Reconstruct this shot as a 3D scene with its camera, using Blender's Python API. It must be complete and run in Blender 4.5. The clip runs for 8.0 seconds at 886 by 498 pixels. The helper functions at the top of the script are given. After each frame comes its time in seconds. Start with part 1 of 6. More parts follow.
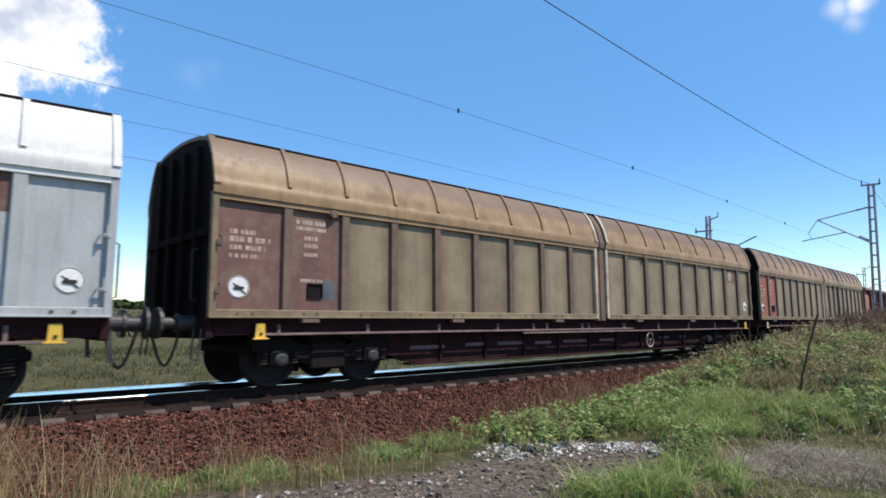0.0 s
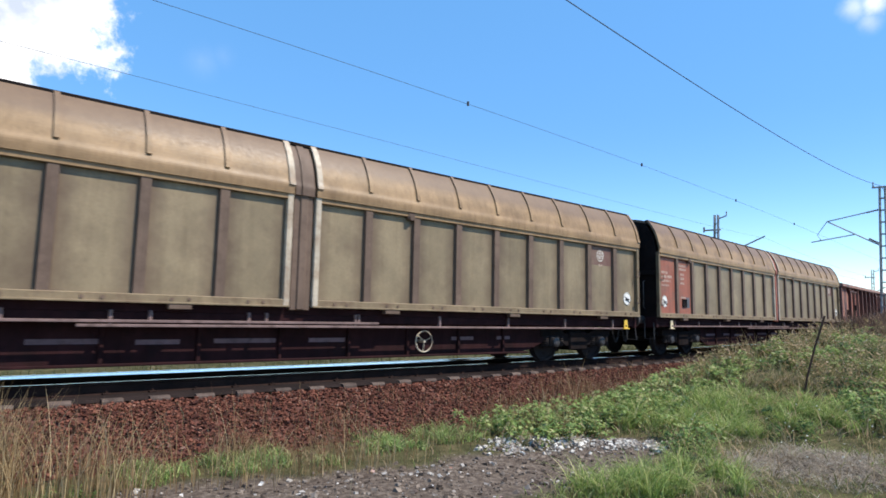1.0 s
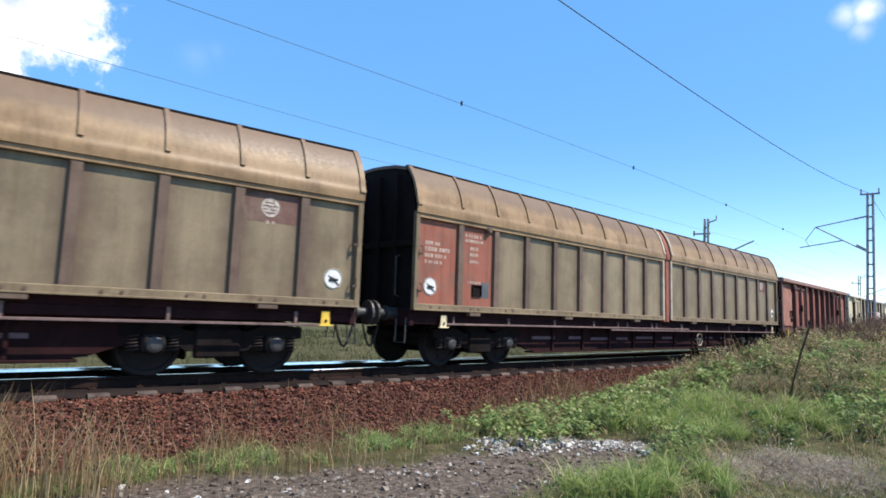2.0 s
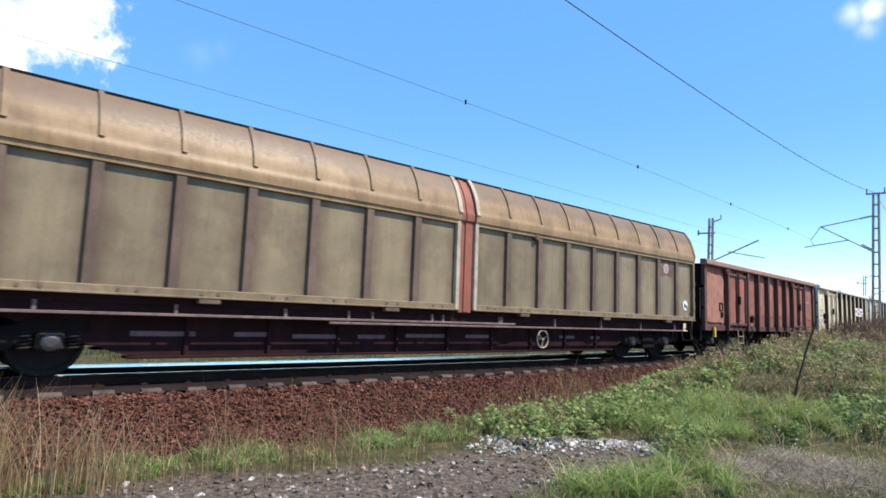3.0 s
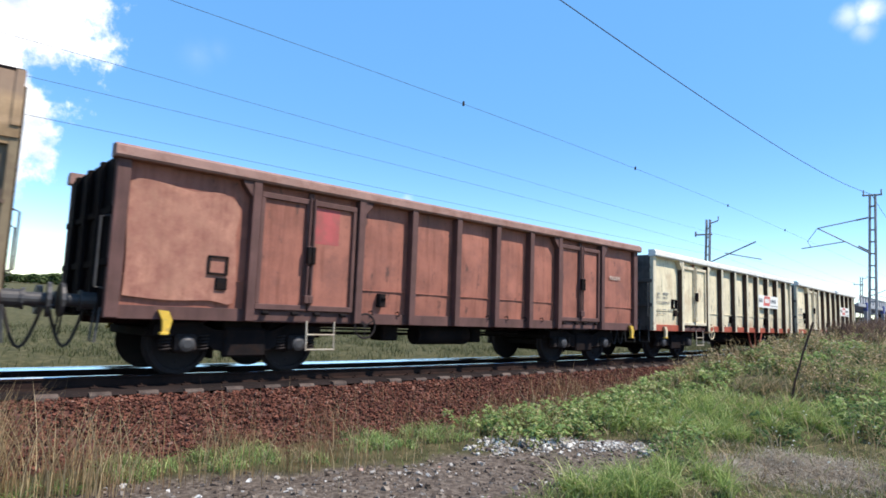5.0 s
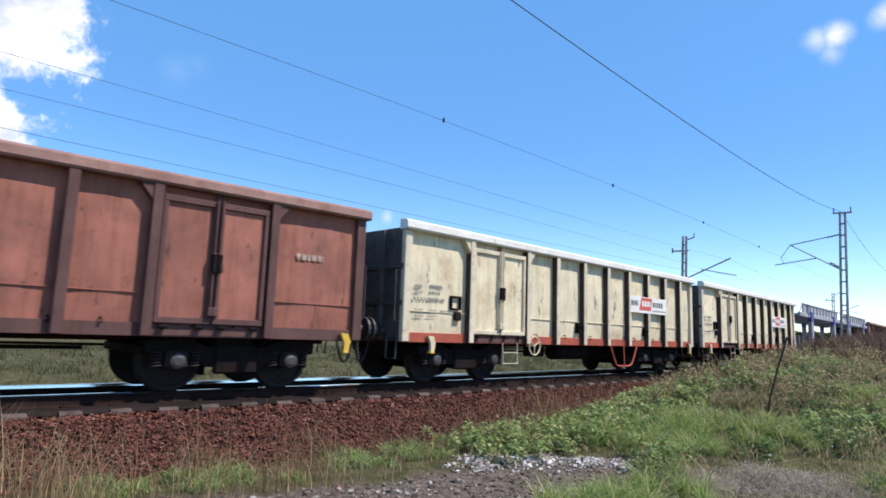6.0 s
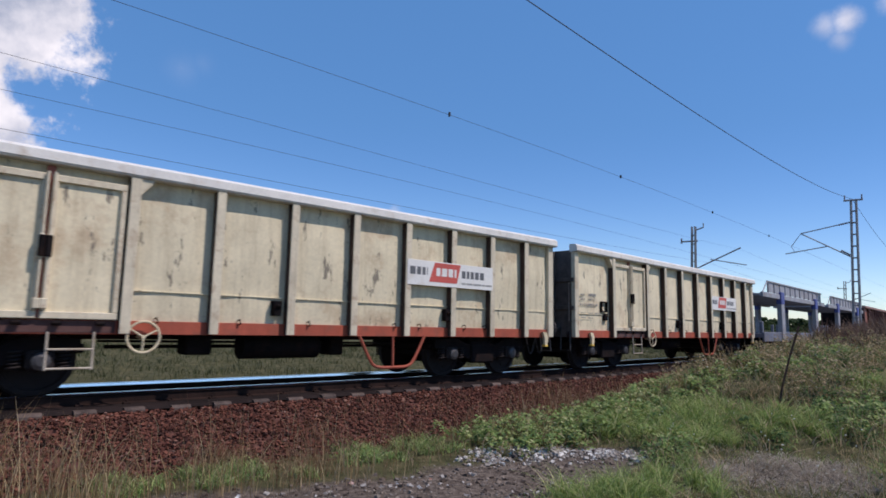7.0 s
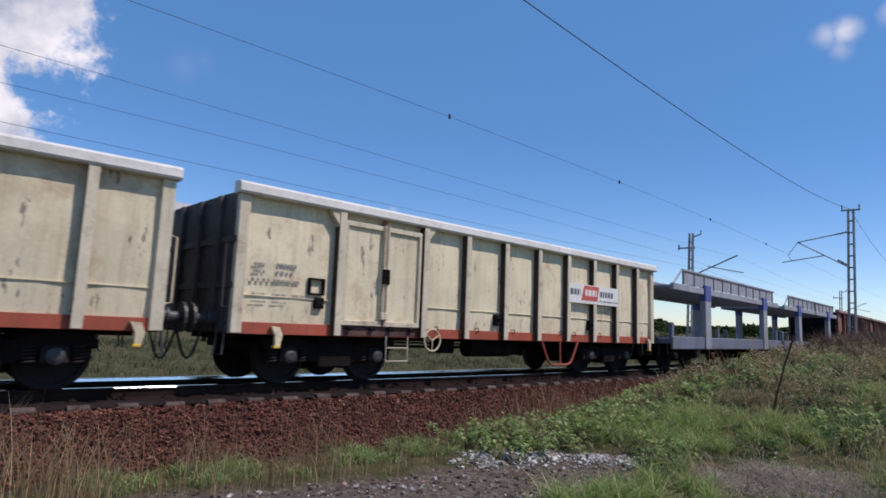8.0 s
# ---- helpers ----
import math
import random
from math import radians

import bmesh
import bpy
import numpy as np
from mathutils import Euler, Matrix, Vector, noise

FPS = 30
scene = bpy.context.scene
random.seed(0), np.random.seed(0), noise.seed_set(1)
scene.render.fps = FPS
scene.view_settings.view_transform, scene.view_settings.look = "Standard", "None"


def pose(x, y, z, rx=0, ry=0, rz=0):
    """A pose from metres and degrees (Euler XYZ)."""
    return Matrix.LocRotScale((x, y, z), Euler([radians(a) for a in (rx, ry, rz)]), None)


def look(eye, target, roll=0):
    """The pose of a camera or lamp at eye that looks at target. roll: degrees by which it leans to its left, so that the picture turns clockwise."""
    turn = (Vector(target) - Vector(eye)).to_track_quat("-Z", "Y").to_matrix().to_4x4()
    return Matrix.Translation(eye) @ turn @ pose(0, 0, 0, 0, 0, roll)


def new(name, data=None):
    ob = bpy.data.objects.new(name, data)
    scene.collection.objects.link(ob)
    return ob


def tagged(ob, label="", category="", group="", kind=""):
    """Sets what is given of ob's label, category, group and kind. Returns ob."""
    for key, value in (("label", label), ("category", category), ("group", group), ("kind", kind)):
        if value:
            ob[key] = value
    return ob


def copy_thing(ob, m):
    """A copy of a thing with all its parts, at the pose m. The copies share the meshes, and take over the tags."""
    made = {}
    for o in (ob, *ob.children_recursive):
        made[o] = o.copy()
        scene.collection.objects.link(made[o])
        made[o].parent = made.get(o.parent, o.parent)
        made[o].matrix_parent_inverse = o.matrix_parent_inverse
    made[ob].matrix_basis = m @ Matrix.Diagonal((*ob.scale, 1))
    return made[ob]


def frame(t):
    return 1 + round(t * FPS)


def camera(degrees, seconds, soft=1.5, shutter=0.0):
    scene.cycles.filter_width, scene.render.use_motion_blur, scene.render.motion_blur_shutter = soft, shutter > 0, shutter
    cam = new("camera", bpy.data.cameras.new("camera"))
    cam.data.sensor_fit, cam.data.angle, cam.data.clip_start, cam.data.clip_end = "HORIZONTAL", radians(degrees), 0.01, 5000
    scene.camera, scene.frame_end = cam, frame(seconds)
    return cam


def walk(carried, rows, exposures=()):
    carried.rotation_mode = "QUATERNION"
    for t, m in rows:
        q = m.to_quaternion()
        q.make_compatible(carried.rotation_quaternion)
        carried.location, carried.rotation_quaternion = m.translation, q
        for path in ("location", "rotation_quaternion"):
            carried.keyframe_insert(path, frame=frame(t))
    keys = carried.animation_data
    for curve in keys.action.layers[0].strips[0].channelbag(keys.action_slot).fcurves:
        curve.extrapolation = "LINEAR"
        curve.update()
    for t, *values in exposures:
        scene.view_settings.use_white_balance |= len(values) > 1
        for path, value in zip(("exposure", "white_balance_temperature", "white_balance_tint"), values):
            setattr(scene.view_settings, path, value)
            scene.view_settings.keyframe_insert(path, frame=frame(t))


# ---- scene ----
# camera: stands beside the line, turned a little by hand
HC = 1.298
cam = camera(72.0, 8.0, soft=1.65, shutter=0.12)
PATH = [
    (0.0, -0.47, 5.76, -0.89), (0.5, -0.14, 5.27, -2.03), (1.0, 0.0, 5.09, -2.24), (1.5, -0.3, 4.96, -2.13), (2.0, -0.9, 5.07, -3.1),
    (3.5, -0.5, 4.86, -3.25), (4.0, -0.42, 4.83, -3.22), (4.5, -0.23, 4.52, -3.15), (6.0, -2.67, 6.66, -3.19), (6.5, -2.75, 6.47, -2.83),
    (7.0, -1.82, 6.1, -2.32), (7.5, -2.13, 6.25, -3.18), (8.0, -2.16, 6.29, -3.4)]
walk(cam, [(t, pose(0, 0, HC, 90 + p, r, w)) for t, w, p, r in PATH],
     exposures=[(0.0, 0.04, 6680, 11), (0.3, 0.22, 6680, 10), (4.6, 0.37, 6650, 10), (6.0, 0.13, 6480, 14), (6.3, -0.30, 6440, 17), (6.6, -0.46, 6420, 20), (8.0, -0.55, 6420, 20)])

# track: plan of the curve, z = 0 at the rail's top
D0, TH, K, K2 = 10.3525, radians(50.951), 0.00569, -0.00013
S_LIM = -K / K2
CANT = 1.8  # degrees by which the outer rail, on the camera's side, lies higher


def heading(s):
    q = np.minimum(s, S_LIM)
    return TH - (K * q + K2 * q * q / 2)


_S = np.arange(-120.0, 420.0, 0.25)
_A = heading(_S + 0.125)
_XY = np.stack([np.cumsum(np.sin(_A)), np.cumsum(np.cos(_A))], 1) * 0.25
_XY = np.vstack([[0, 0], _XY[:-1]])
_XY += np.array([-D0 * math.cos(TH), D0 * math.sin(TH)]) - _XY[int(120 / 0.25)]


def track(s, w=0.0):
    """Plan point at station s, w metres to the camera's side of the centre line."""
    x, y, a = np.interp(s, _S, _XY[:, 0]), np.interp(s, _S, _XY[:, 1]), heading(s)
    return np.stack([x + w * np.cos(a), y - w * np.sin(a)], -1)


def to_track(x, y):
    """Station and side distance of plan points."""
    x, y = np.asarray(x, float), np.asarray(y, float)
    bs, bd = np.zeros(x.shape), np.full(x.shape, 1e9)
    for i in range(0, len(_S), 4):
        d = (x - _XY[i, 0]) ** 2 + (y - _XY[i, 1]) ** 2
        m = d < bd
        bd[m], bs[m] = d[m], _S[i]
    a = heading(bs)
    px, py = np.interp(bs, _S, _XY[:, 0]), np.interp(bs, _S, _XY[:, 1])
    ds = (x - px) * np.sin(a) + (y - py) * np.cos(a)
    return bs + ds, (x - px) * np.cos(a) - (y - py) * np.sin(a)


# light: a high summer sun and a blue sky with cumulus
SUN = Vector((0.60, -0.14, 0.86)).normalized()
world = bpy.data.worlds.new("sky")
scene.world = world
world.use_nodes = True
wn = world.node_tree
wn.nodes.clear()


def wnode(kind, **kw):
    n = wn.nodes.new(kind)
    for k, v in kw.items():
        n.inputs[k].default_value = v
    return n


w_out, w_bg = wnode("ShaderNodeOutputWorld"), wnode("ShaderNodeBackground")
w_sky = wnode("ShaderNodeTexSky")
w_sky.sky_type, w_sky.sun_disc = "NISHITA", False
w_sky.sun_elevation = math.asin(SUN.z)
w_sky.sun_rotation = math.atan2(SUN.x, SUN.y)
w_sky.air_density, w_sky.dust_density, w_sky.ozone_density = 1.0, 0.05, 3.0
w_co = wnode("ShaderNodeTexCoord")
w_bg.inputs["Strength"].default_value = 0.168


def sky_dir(az, el):
    a, e = radians(az), radians(el)
    return (math.sin(a) * math.cos(e), math.cos(a) * math.cos(e), math.sin(e))


def wmath(op, a, b=None, c=None):
    n = wn.nodes.new("ShaderNodeMath")
    n.operation = op
    for i, v in enumerate((a, b, c)):
        if v is None:
            continue
        if isinstance(v, (int, float)):
            n.inputs[i].default_value = v
        else:
            wn.links.new(v, n.inputs[i])
    return n.outputs[0]


w_n1 = wnode("ShaderNodeTexNoise", Scale=9.0, Detail=9.0, Roughness=0.6)
w_n2 = wnode("ShaderNodeTexNoise", Scale=34.0, Detail=6.0, Roughness=0.65)
wn.links.new(w_co.outputs["Generated"], w_n1.inputs["Vector"])
wn.links.new(w_co.outputs["Generated"], w_n2.inputs["Vector"])
w_n4 = wnode("ShaderNodeTexNoise", Scale=120.0, Detail=4.0, Roughness=0.6)
wn.links.new(w_co.outputs["Generated"], w_n4.inputs["Vector"])
rough = wmath("ADD", wmath("MULTIPLY", wmath("SUBTRACT", w_n4.outputs["Fac"], 0.5), 0.03), wmath("ADD", wmath("MULTIPLY", wmath("SUBTRACT", w_n1.outputs["Fac"], 0.5), 0.30), wmath("MULTIPLY", wmath("SUBTRACT", w_n2.outputs["Fac"], 0.5), 0.05)))
cloud = None
# each bank of cumulus: bearing, height, half-width, thickness, edge softness
for az, el, size, thick, edge in ((-44.6, 20.5, 0.205, 1.0, 0.025), (-41.6, 28, 0.14, 1.0, 0.025), (-39.8, 13.2, 0.125, 1.0, 0.025), (-55, 24, 0.25, 1.0, 0.04), (35.7, 23.8, 0.008, 0.75, 0.09), (34.3, 23.6, 0.007, 0.45, 0.1), (35.3, 22.4, 0.006, 0.35, 0.1),
                                  (39.2, 24.6, 0.009, 0.7, 0.09), (-23.0, 19.9, 0.007, 0.09, 0.2), (-21.2, 20.6, 0.005, 0.06, 0.2), (-3.2, 9.3, 0.007, 0.6, 0.08), (-64, 14, 0.16, 1.0, 0.05), (150, 14, 0.10, 0.8, 0.05), (78, 12, 0.08, 0.8, 0.05)):
    dist = wn.nodes.new("ShaderNodeVectorMath")
    dist.operation = "DISTANCE"
    dist.inputs[1].default_value = sky_dir(az, el)
    wn.links.new(w_co.outputs["Generated"], dist.inputs[0])
    amp = min(1.0, size * 16 + 0.03)
    inside = wmath("SUBTRACT", size, wmath("ADD", dist.outputs["Value"], wmath("MULTIPLY", rough, amp)))
    ramp = wn.nodes.new("ShaderNodeMapRange")
    ramp.interpolation_type = "SMOOTHSTEP"
    ramp.inputs["From Min"].default_value, ramp.inputs["From Max"].default_value = -edge * amp, edge * amp
    ramp.inputs["To Max"].default_value = thick
    wn.links.new(inside, ramp.inputs["Value"])
    cloud = ramp.outputs[0] if cloud is None else wmath("MAXIMUM", cloud, ramp.outputs[0])
w_n3 = wnode("ShaderNodeTexNoise", Scale=14.0, Detail=7.0, Roughness=0.55)
wn.links.new(w_co.outputs["Generated"], w_n3.inputs["Vector"])
w_shade = wn.nodes.new("ShaderNodeValToRGB")
w_shade.color_ramp.elements[0].position, w_shade.color_ramp.elements[0].color = 0.34, (3.6, 4.1, 5.0, 1)
w_shade.color_ramp.elements[1].position, w_shade.color_ramp.elements[1].color = 0.62, (8.0, 8.0, 8.1, 1)
wn.links.new(w_n3.outputs["Fac"], w_shade.inputs["Fac"])
w_tint = wn.nodes.new("ShaderNodeMix")
w_tint.data_type = "RGBA"
wn.links.new(cloud, w_tint.inputs[0])
w_sat = wn.nodes.new("ShaderNodeHueSaturation")
w_sat.inputs["Saturation"].default_value, w_sat.inputs["Value"].default_value = 1.18, 1.1
wn.links.new(w_sky.outputs["Color"], w_sat.inputs["Color"])
w_blue = wn.nodes.new("ShaderNodeMix")
w_blue.data_type, w_blue.blend_type = "RGBA", "MULTIPLY"
w_blue.inputs[0].default_value, w_blue.inputs[7].default_value = 1.0, (0.86, 0.97, 1.12, 1)
wn.links.new(w_sat.outputs["Color"], w_blue.inputs[6])
w_haze = wn.nodes.new("ShaderNodeMix")
w_haze.data_type = "RGBA"
w_haze.inputs[7].default_value = (0.88, 2.5, 4.95, 1)
w_up = wn.nodes.new("ShaderNodeSeparateXYZ")
wn.links.new(w_co.outputs["Generated"], w_up.inputs[0])
w_rise = wn.nodes.new("ShaderNodeMapRange")
for i_, q_ in enumerate((0.05, 0.30, 0.0, 0.6)):
    w_rise.inputs[i_ + 1].default_value = q_
wn.links.new(w_up.outputs["Z"], w_rise.inputs[0])
wn.links.new(w_rise.outputs[0], w_haze.inputs[0])
wn.links.new(w_blue.outputs[2], w_haze.inputs[6])
wn.links.new(w_haze.outputs[2], w_tint.inputs[6])
wn.links.new(w_shade.outputs["Color"], w_tint.inputs[7])
wn.links.new(w_tint.outputs[2], w_bg.inputs["Color"])
wn.links.new(w_bg.outputs[0], w_out.inputs["Surface"])

sun_data = bpy.data.lights.new("sun", "SUN")
sun_data.energy, sun_data.angle, sun_data.color = 5.0, radians(0.53), (1.0, 0.95, 0.87)
sun_ob = new("sun", sun_data)
sun_ob.matrix_world = look(SUN * 60, (0, 0, 0))


# ---- materials ----
def material(name, base, rough=0.8, metal=0.0, grain=20.0, vary=0.35, dirt=None, dirt_scale=3.0, dirt_amount=0.5, streak=0.0, bump=0.2, obj_vary=0.0, spec=0.3, stretch=(1, 1, 1), chips=None, edge_tint=None, soot=None):
    """Painted, rusty or earthy surface: two scales of tone, stains in a second colour, streaks that run down, fine relief."""
    m = bpy.data.materials.new(name)
    m.use_nodes = True
    nt = m.node_tree
    b = nt.nodes["Principled BSDF"]
    b.inputs["Roughness"].default_value, b.inputs["Metallic"].default_value = rough, metal
    b.inputs["Specular IOR Level"].default_value = spec
    co = nt.nodes.new("ShaderNodeTexCoord")
    info = nt.nodes.new("ShaderNodeObjectInfo")
    shift = nt.nodes.new("ShaderNodeMapping")
    shift.inputs["Scale"].default_value = stretch
    off = nt.nodes.new("ShaderNodeVectorMath")
    off.operation = "SCALE"
    off.inputs[0].default_value = (37.0, 11.0, 23.0)
    nt.links.new(info.outputs["Random"], off.inputs["Scale"])
    nt.links.new(off.outputs[0], shift.inputs["Location"])
    nt.links.new(co.outputs["Object"], shift.inputs["Vector"])

    def tex(scale, detail, r, src=shift.outputs[0]):
        n = nt.nodes.new("ShaderNodeTexNoise")
        n.inputs["Scale"].default_value, n.inputs["Detail"].default_value, n.inputs["Roughness"].default_value = scale, detail, r
        nt.links.new(src, n.inputs["Vector"])
        return n.outputs["Fac"]

    def ranged(v, a, b_, c, d):
        n = nt.nodes.new("ShaderNodeMapRange")
        for i, q in enumerate((a, b_, c, d)):
            n.inputs[i + 1].default_value = q
        nt.links.new(v, n.inputs[0])
        return n.outputs[0]

    def mix(kind, fac, a, b_):
        n = nt.nodes.new("ShaderNodeMix")
        n.data_type, n.blend_type = "RGBA", kind
        for i, v in ((0, fac), (6, a), (7, b_)):
            if isinstance(v, (int, float)):
                n.inputs[i].default_value = v
            elif isinstance(v, tuple):
                n.inputs[i].default_value = (*v, 1) if len(v) == 3 else v
            else:
                nt.links.new(v, n.inputs[i])
        return n.outputs[2]

    fine, broad = tex(grain, 6, 0.65), tex(grain / 12, 4, 0.55)
    lo, hi = tuple(c * (1 - vary) for c in base), tuple(min(1, c * (1 + vary)) for c in base)
    col = mix("MIX", ranged(broad, 0.3, 0.7, 0, 1), lo, hi)
    col = mix("MULTIPLY", 0.5, col, mix("MIX", fine, (0.55, 0.55, 0.55), (1.3, 1.3, 1.3)))
    if dirt:
        col = mix("MIX", ranged(tex(dirt_scale, 8, 0.7), 0.62 - 0.3 * dirt_amount, 0.78 - 0.2 * dirt_amount, 0, 0.85), col, dirt)
    if streak:
        sm = nt.nodes.new("ShaderNodeMapping")
        sm.inputs["Scale"].default_value = (1, 1, 0.07)
        nt.links.new(shift.outputs[0], sm.inputs["Vector"])
        col = mix("MULTIPLY", ranged(tex(9, 5, 0.7, sm.outputs[0]), 0.48, 0.75, 0, streak), col, (0.42, 0.34, 0.27))
    # second colour that grows towards the left and right edges, unevenly
    if edge_tint:
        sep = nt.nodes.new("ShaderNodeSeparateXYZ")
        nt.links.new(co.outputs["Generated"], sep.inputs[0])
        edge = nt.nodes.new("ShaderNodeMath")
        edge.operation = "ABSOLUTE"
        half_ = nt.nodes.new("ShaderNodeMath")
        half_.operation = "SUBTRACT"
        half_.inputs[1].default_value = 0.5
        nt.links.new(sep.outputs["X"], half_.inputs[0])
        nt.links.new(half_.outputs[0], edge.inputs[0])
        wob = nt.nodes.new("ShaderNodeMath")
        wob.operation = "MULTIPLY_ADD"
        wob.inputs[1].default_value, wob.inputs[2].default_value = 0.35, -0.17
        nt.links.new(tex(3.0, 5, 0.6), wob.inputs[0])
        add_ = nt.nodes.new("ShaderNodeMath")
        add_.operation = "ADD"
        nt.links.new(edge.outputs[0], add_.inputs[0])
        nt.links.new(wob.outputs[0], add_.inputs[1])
        col = mix("MIX", ranged(add_.outputs[0], 0.2, 0.5, 0, 0.75), col, edge_tint)
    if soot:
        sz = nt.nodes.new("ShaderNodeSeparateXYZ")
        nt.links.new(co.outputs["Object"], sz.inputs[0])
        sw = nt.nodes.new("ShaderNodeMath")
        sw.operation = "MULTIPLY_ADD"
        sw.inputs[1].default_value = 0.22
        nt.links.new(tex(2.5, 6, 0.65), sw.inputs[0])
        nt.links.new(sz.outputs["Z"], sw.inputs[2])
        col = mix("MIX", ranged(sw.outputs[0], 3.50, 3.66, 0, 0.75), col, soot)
    if chips:
        cm = nt.nodes.new("ShaderNodeMapping")
        cm.inputs["Scale"].default_value = (1, 1, 0.3)
        nt.links.new(shift.outputs[0], cm.inputs["Vector"])
        col = mix("MIX", ranged(tex(5.5, 7, 0.72, cm.outputs[0]), 0.605, 0.635, 0, 0.85), col, chips)
        col = mix("MIX", ranged(tex(2.2, 6, 0.6), 0.60, 0.78, 0, 0.55), col, tuple(0.5 * c + 0.5 * d for c, d in zip(chips, base)))
    if obj_vary:
        hsv = nt.nodes.new("ShaderNodeHueSaturation")
        nt.links.new(col, hsv.inputs["Color"])
        nt.links.new(ranged(info.outputs["Random"], 0, 1, 1 - obj_vary, 1 + obj_vary), hsv.inputs["Value"])
        col = hsv.outputs[0]
    nt.links.new(col, b.inputs["Base Color"])
    nt.links.new(ranged(fine, 0.2, 0.8, max(0.05, rough - 0.12), min(1, rough + 0.12)), b.inputs["Roughness"])
    if bump:
        bn = nt.nodes.new("ShaderNodeBump")
        bn.inputs["Strength"].default_value, bn.inputs["Distance"].default_value = bump, 0.02
        nt.links.new(fine, bn.inputs["Height"])
        nt.links.new(bn.outputs[0], b.inputs["Normal"])
    return m


RUST = (0.13, 0.06, 0.035)
M_PANEL = material("olive_panel", (0.25, 0.19, 0.115), 0.5, edge_tint=(0.105, 0.067, 0.045), dirt=(0.165, 0.117, 0.072), dirt_scale=1.3, dirt_amount=0.45, streak=0.28, obj_vary=0.10, vary=0.14, bump=0.08)
M_POST = material("brown_post", (0.155, 0.102, 0.074), 0.65, dirt=(0.10, 0.063, 0.046), streak=0.4, obj_vary=0.1, vary=0.2, bump=0.1)
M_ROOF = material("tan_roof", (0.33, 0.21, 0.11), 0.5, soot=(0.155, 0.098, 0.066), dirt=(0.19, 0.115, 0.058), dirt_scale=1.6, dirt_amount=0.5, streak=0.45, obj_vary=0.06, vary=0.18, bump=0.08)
M_BAR = material("faded_mauve_bar", (0.19, 0.115, 0.12), 0.7, dirt=(0.08, 0.05, 0.05), dirt_scale=8, vary=0.2, bump=0)
M_RODTAN = material("dusty_rod", (0.20, 0.13, 0.12), 0.7, dirt=(0.08, 0.05, 0.045), dirt_scale=5, vary=0.2, bump=0.05)
M_SILL = material("tan_sill", (0.225, 0.165, 0.098), 0.6, dirt=(0.15, 0.095, 0.06), dirt_scale=4, streak=0.4, vary=0.2, bump=0.1)
M_PURPLE = material("maroon_panel", (0.15, 0.075, 0.06), 0.6, dirt=(0.2, 0.14, 0.10), streak=0.4, vary=0.2, bump=0.08)
M_BRICK = material("red_panel", (0.30, 0.10, 0.065), 0.6, dirt=(0.2, 0.11, 0.08), streak=0.5, vary=0.2, bump=0.08)
M_SEAMRED = material("red_seam", (0.33, 0.10, 0.065), 0.6, dirt=(0.2, 0.1, 0.07), streak=0.4, vary=0.2)
M_SEAMPALE = material("pale_seam", (0.52, 0.44, 0.34), 0.6, dirt=(0.3, 0.2, 0.13), streak=0.5, vary=0.2)
M_GREYP = material("pale_grey_panel", (0.40, 0.41, 0.405), 0.5, dirt=(0.42, 0.42, 0.40), dirt_scale=1.4, dirt_amount=0.3, streak=0.4, vary=0.1, bump=0.06)
M_WHITER = material("white_roof", (0.72, 0.70, 0.66), 0.5, dirt=(0.6, 0.58, 0.54), dirt_scale=2, dirt_amount=0.3, streak=0.25, vary=0.08, bump=0.06)
# near-black soot; on the wagon ends it also paints their shade
M_DARK = material("sooty_shade_steel", (0.014, 0.011, 0.011), 0.9, dirt=(0.025, 0.014, 0.011), dirt_scale=5, vary=0.4, spec=0.07)
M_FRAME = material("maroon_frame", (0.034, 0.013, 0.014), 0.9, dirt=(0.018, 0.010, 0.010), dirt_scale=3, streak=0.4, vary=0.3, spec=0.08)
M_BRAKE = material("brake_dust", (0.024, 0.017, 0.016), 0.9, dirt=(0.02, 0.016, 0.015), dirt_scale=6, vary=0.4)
M_STEEL = material("rolled_steel", (0.88, 0.87, 0.86), 0.14, metal=1.0, grain=60, vary=0.05, bump=0)
M_RAILSIDE = material("rail_side", (0.030, 0.017, 0.014), 0.9, dirt=(0.014, 0.010, 0.009), dirt_scale=6, vary=0.3, spec=0.08)
M_GREASE = material("greasy_steel", (0.075, 0.07, 0.07), 0.5, metal=0.4, dirt=(0.07, 0.06, 0.055), dirt_scale=8, vary=0.3)
M_YELLOW = material("yellow_plate", (0.72, 0.45, 0.06), 0.55, dirt=(0.3, 0.2, 0.09), dirt_scale=9, dirt_amount=0.35, vary=0.15, bump=0.05)
M_CREAMPL = material("cream_plate", (0.70, 0.58, 0.38), 0.55, dirt=(0.35, 0.24, 0.15), dirt_scale=9, dirt_amount=0.35, vary=0.15, bump=0.05)
M_WHITE = material("white_paint", (0.78, 0.76, 0.72), 0.6, dirt=(0.5, 0.45, 0.38), dirt_scale=12, dirt_amount=0.3, vary=0.08, bump=0.03)
M_BLACKP = material("black_paint", (0.035, 0.03, 0.03), 0.6, vary=0.2, bump=0.03)
M_TEXT = material("faded_white_text", (0.50, 0.40, 0.33), 0.7, dirt=(0.26, 0.13, 0.09), dirt_scale=11, dirt_amount=0.75, vary=0.1, bump=0.0)
M_GREYTEXT = material("faded_grey_text", (0.20, 0.20, 0.19), 0.7, dirt=(0.5, 0.47, 0.38), dirt_scale=18, dirt_amount=0.4, vary=0.15, bump=0.0)
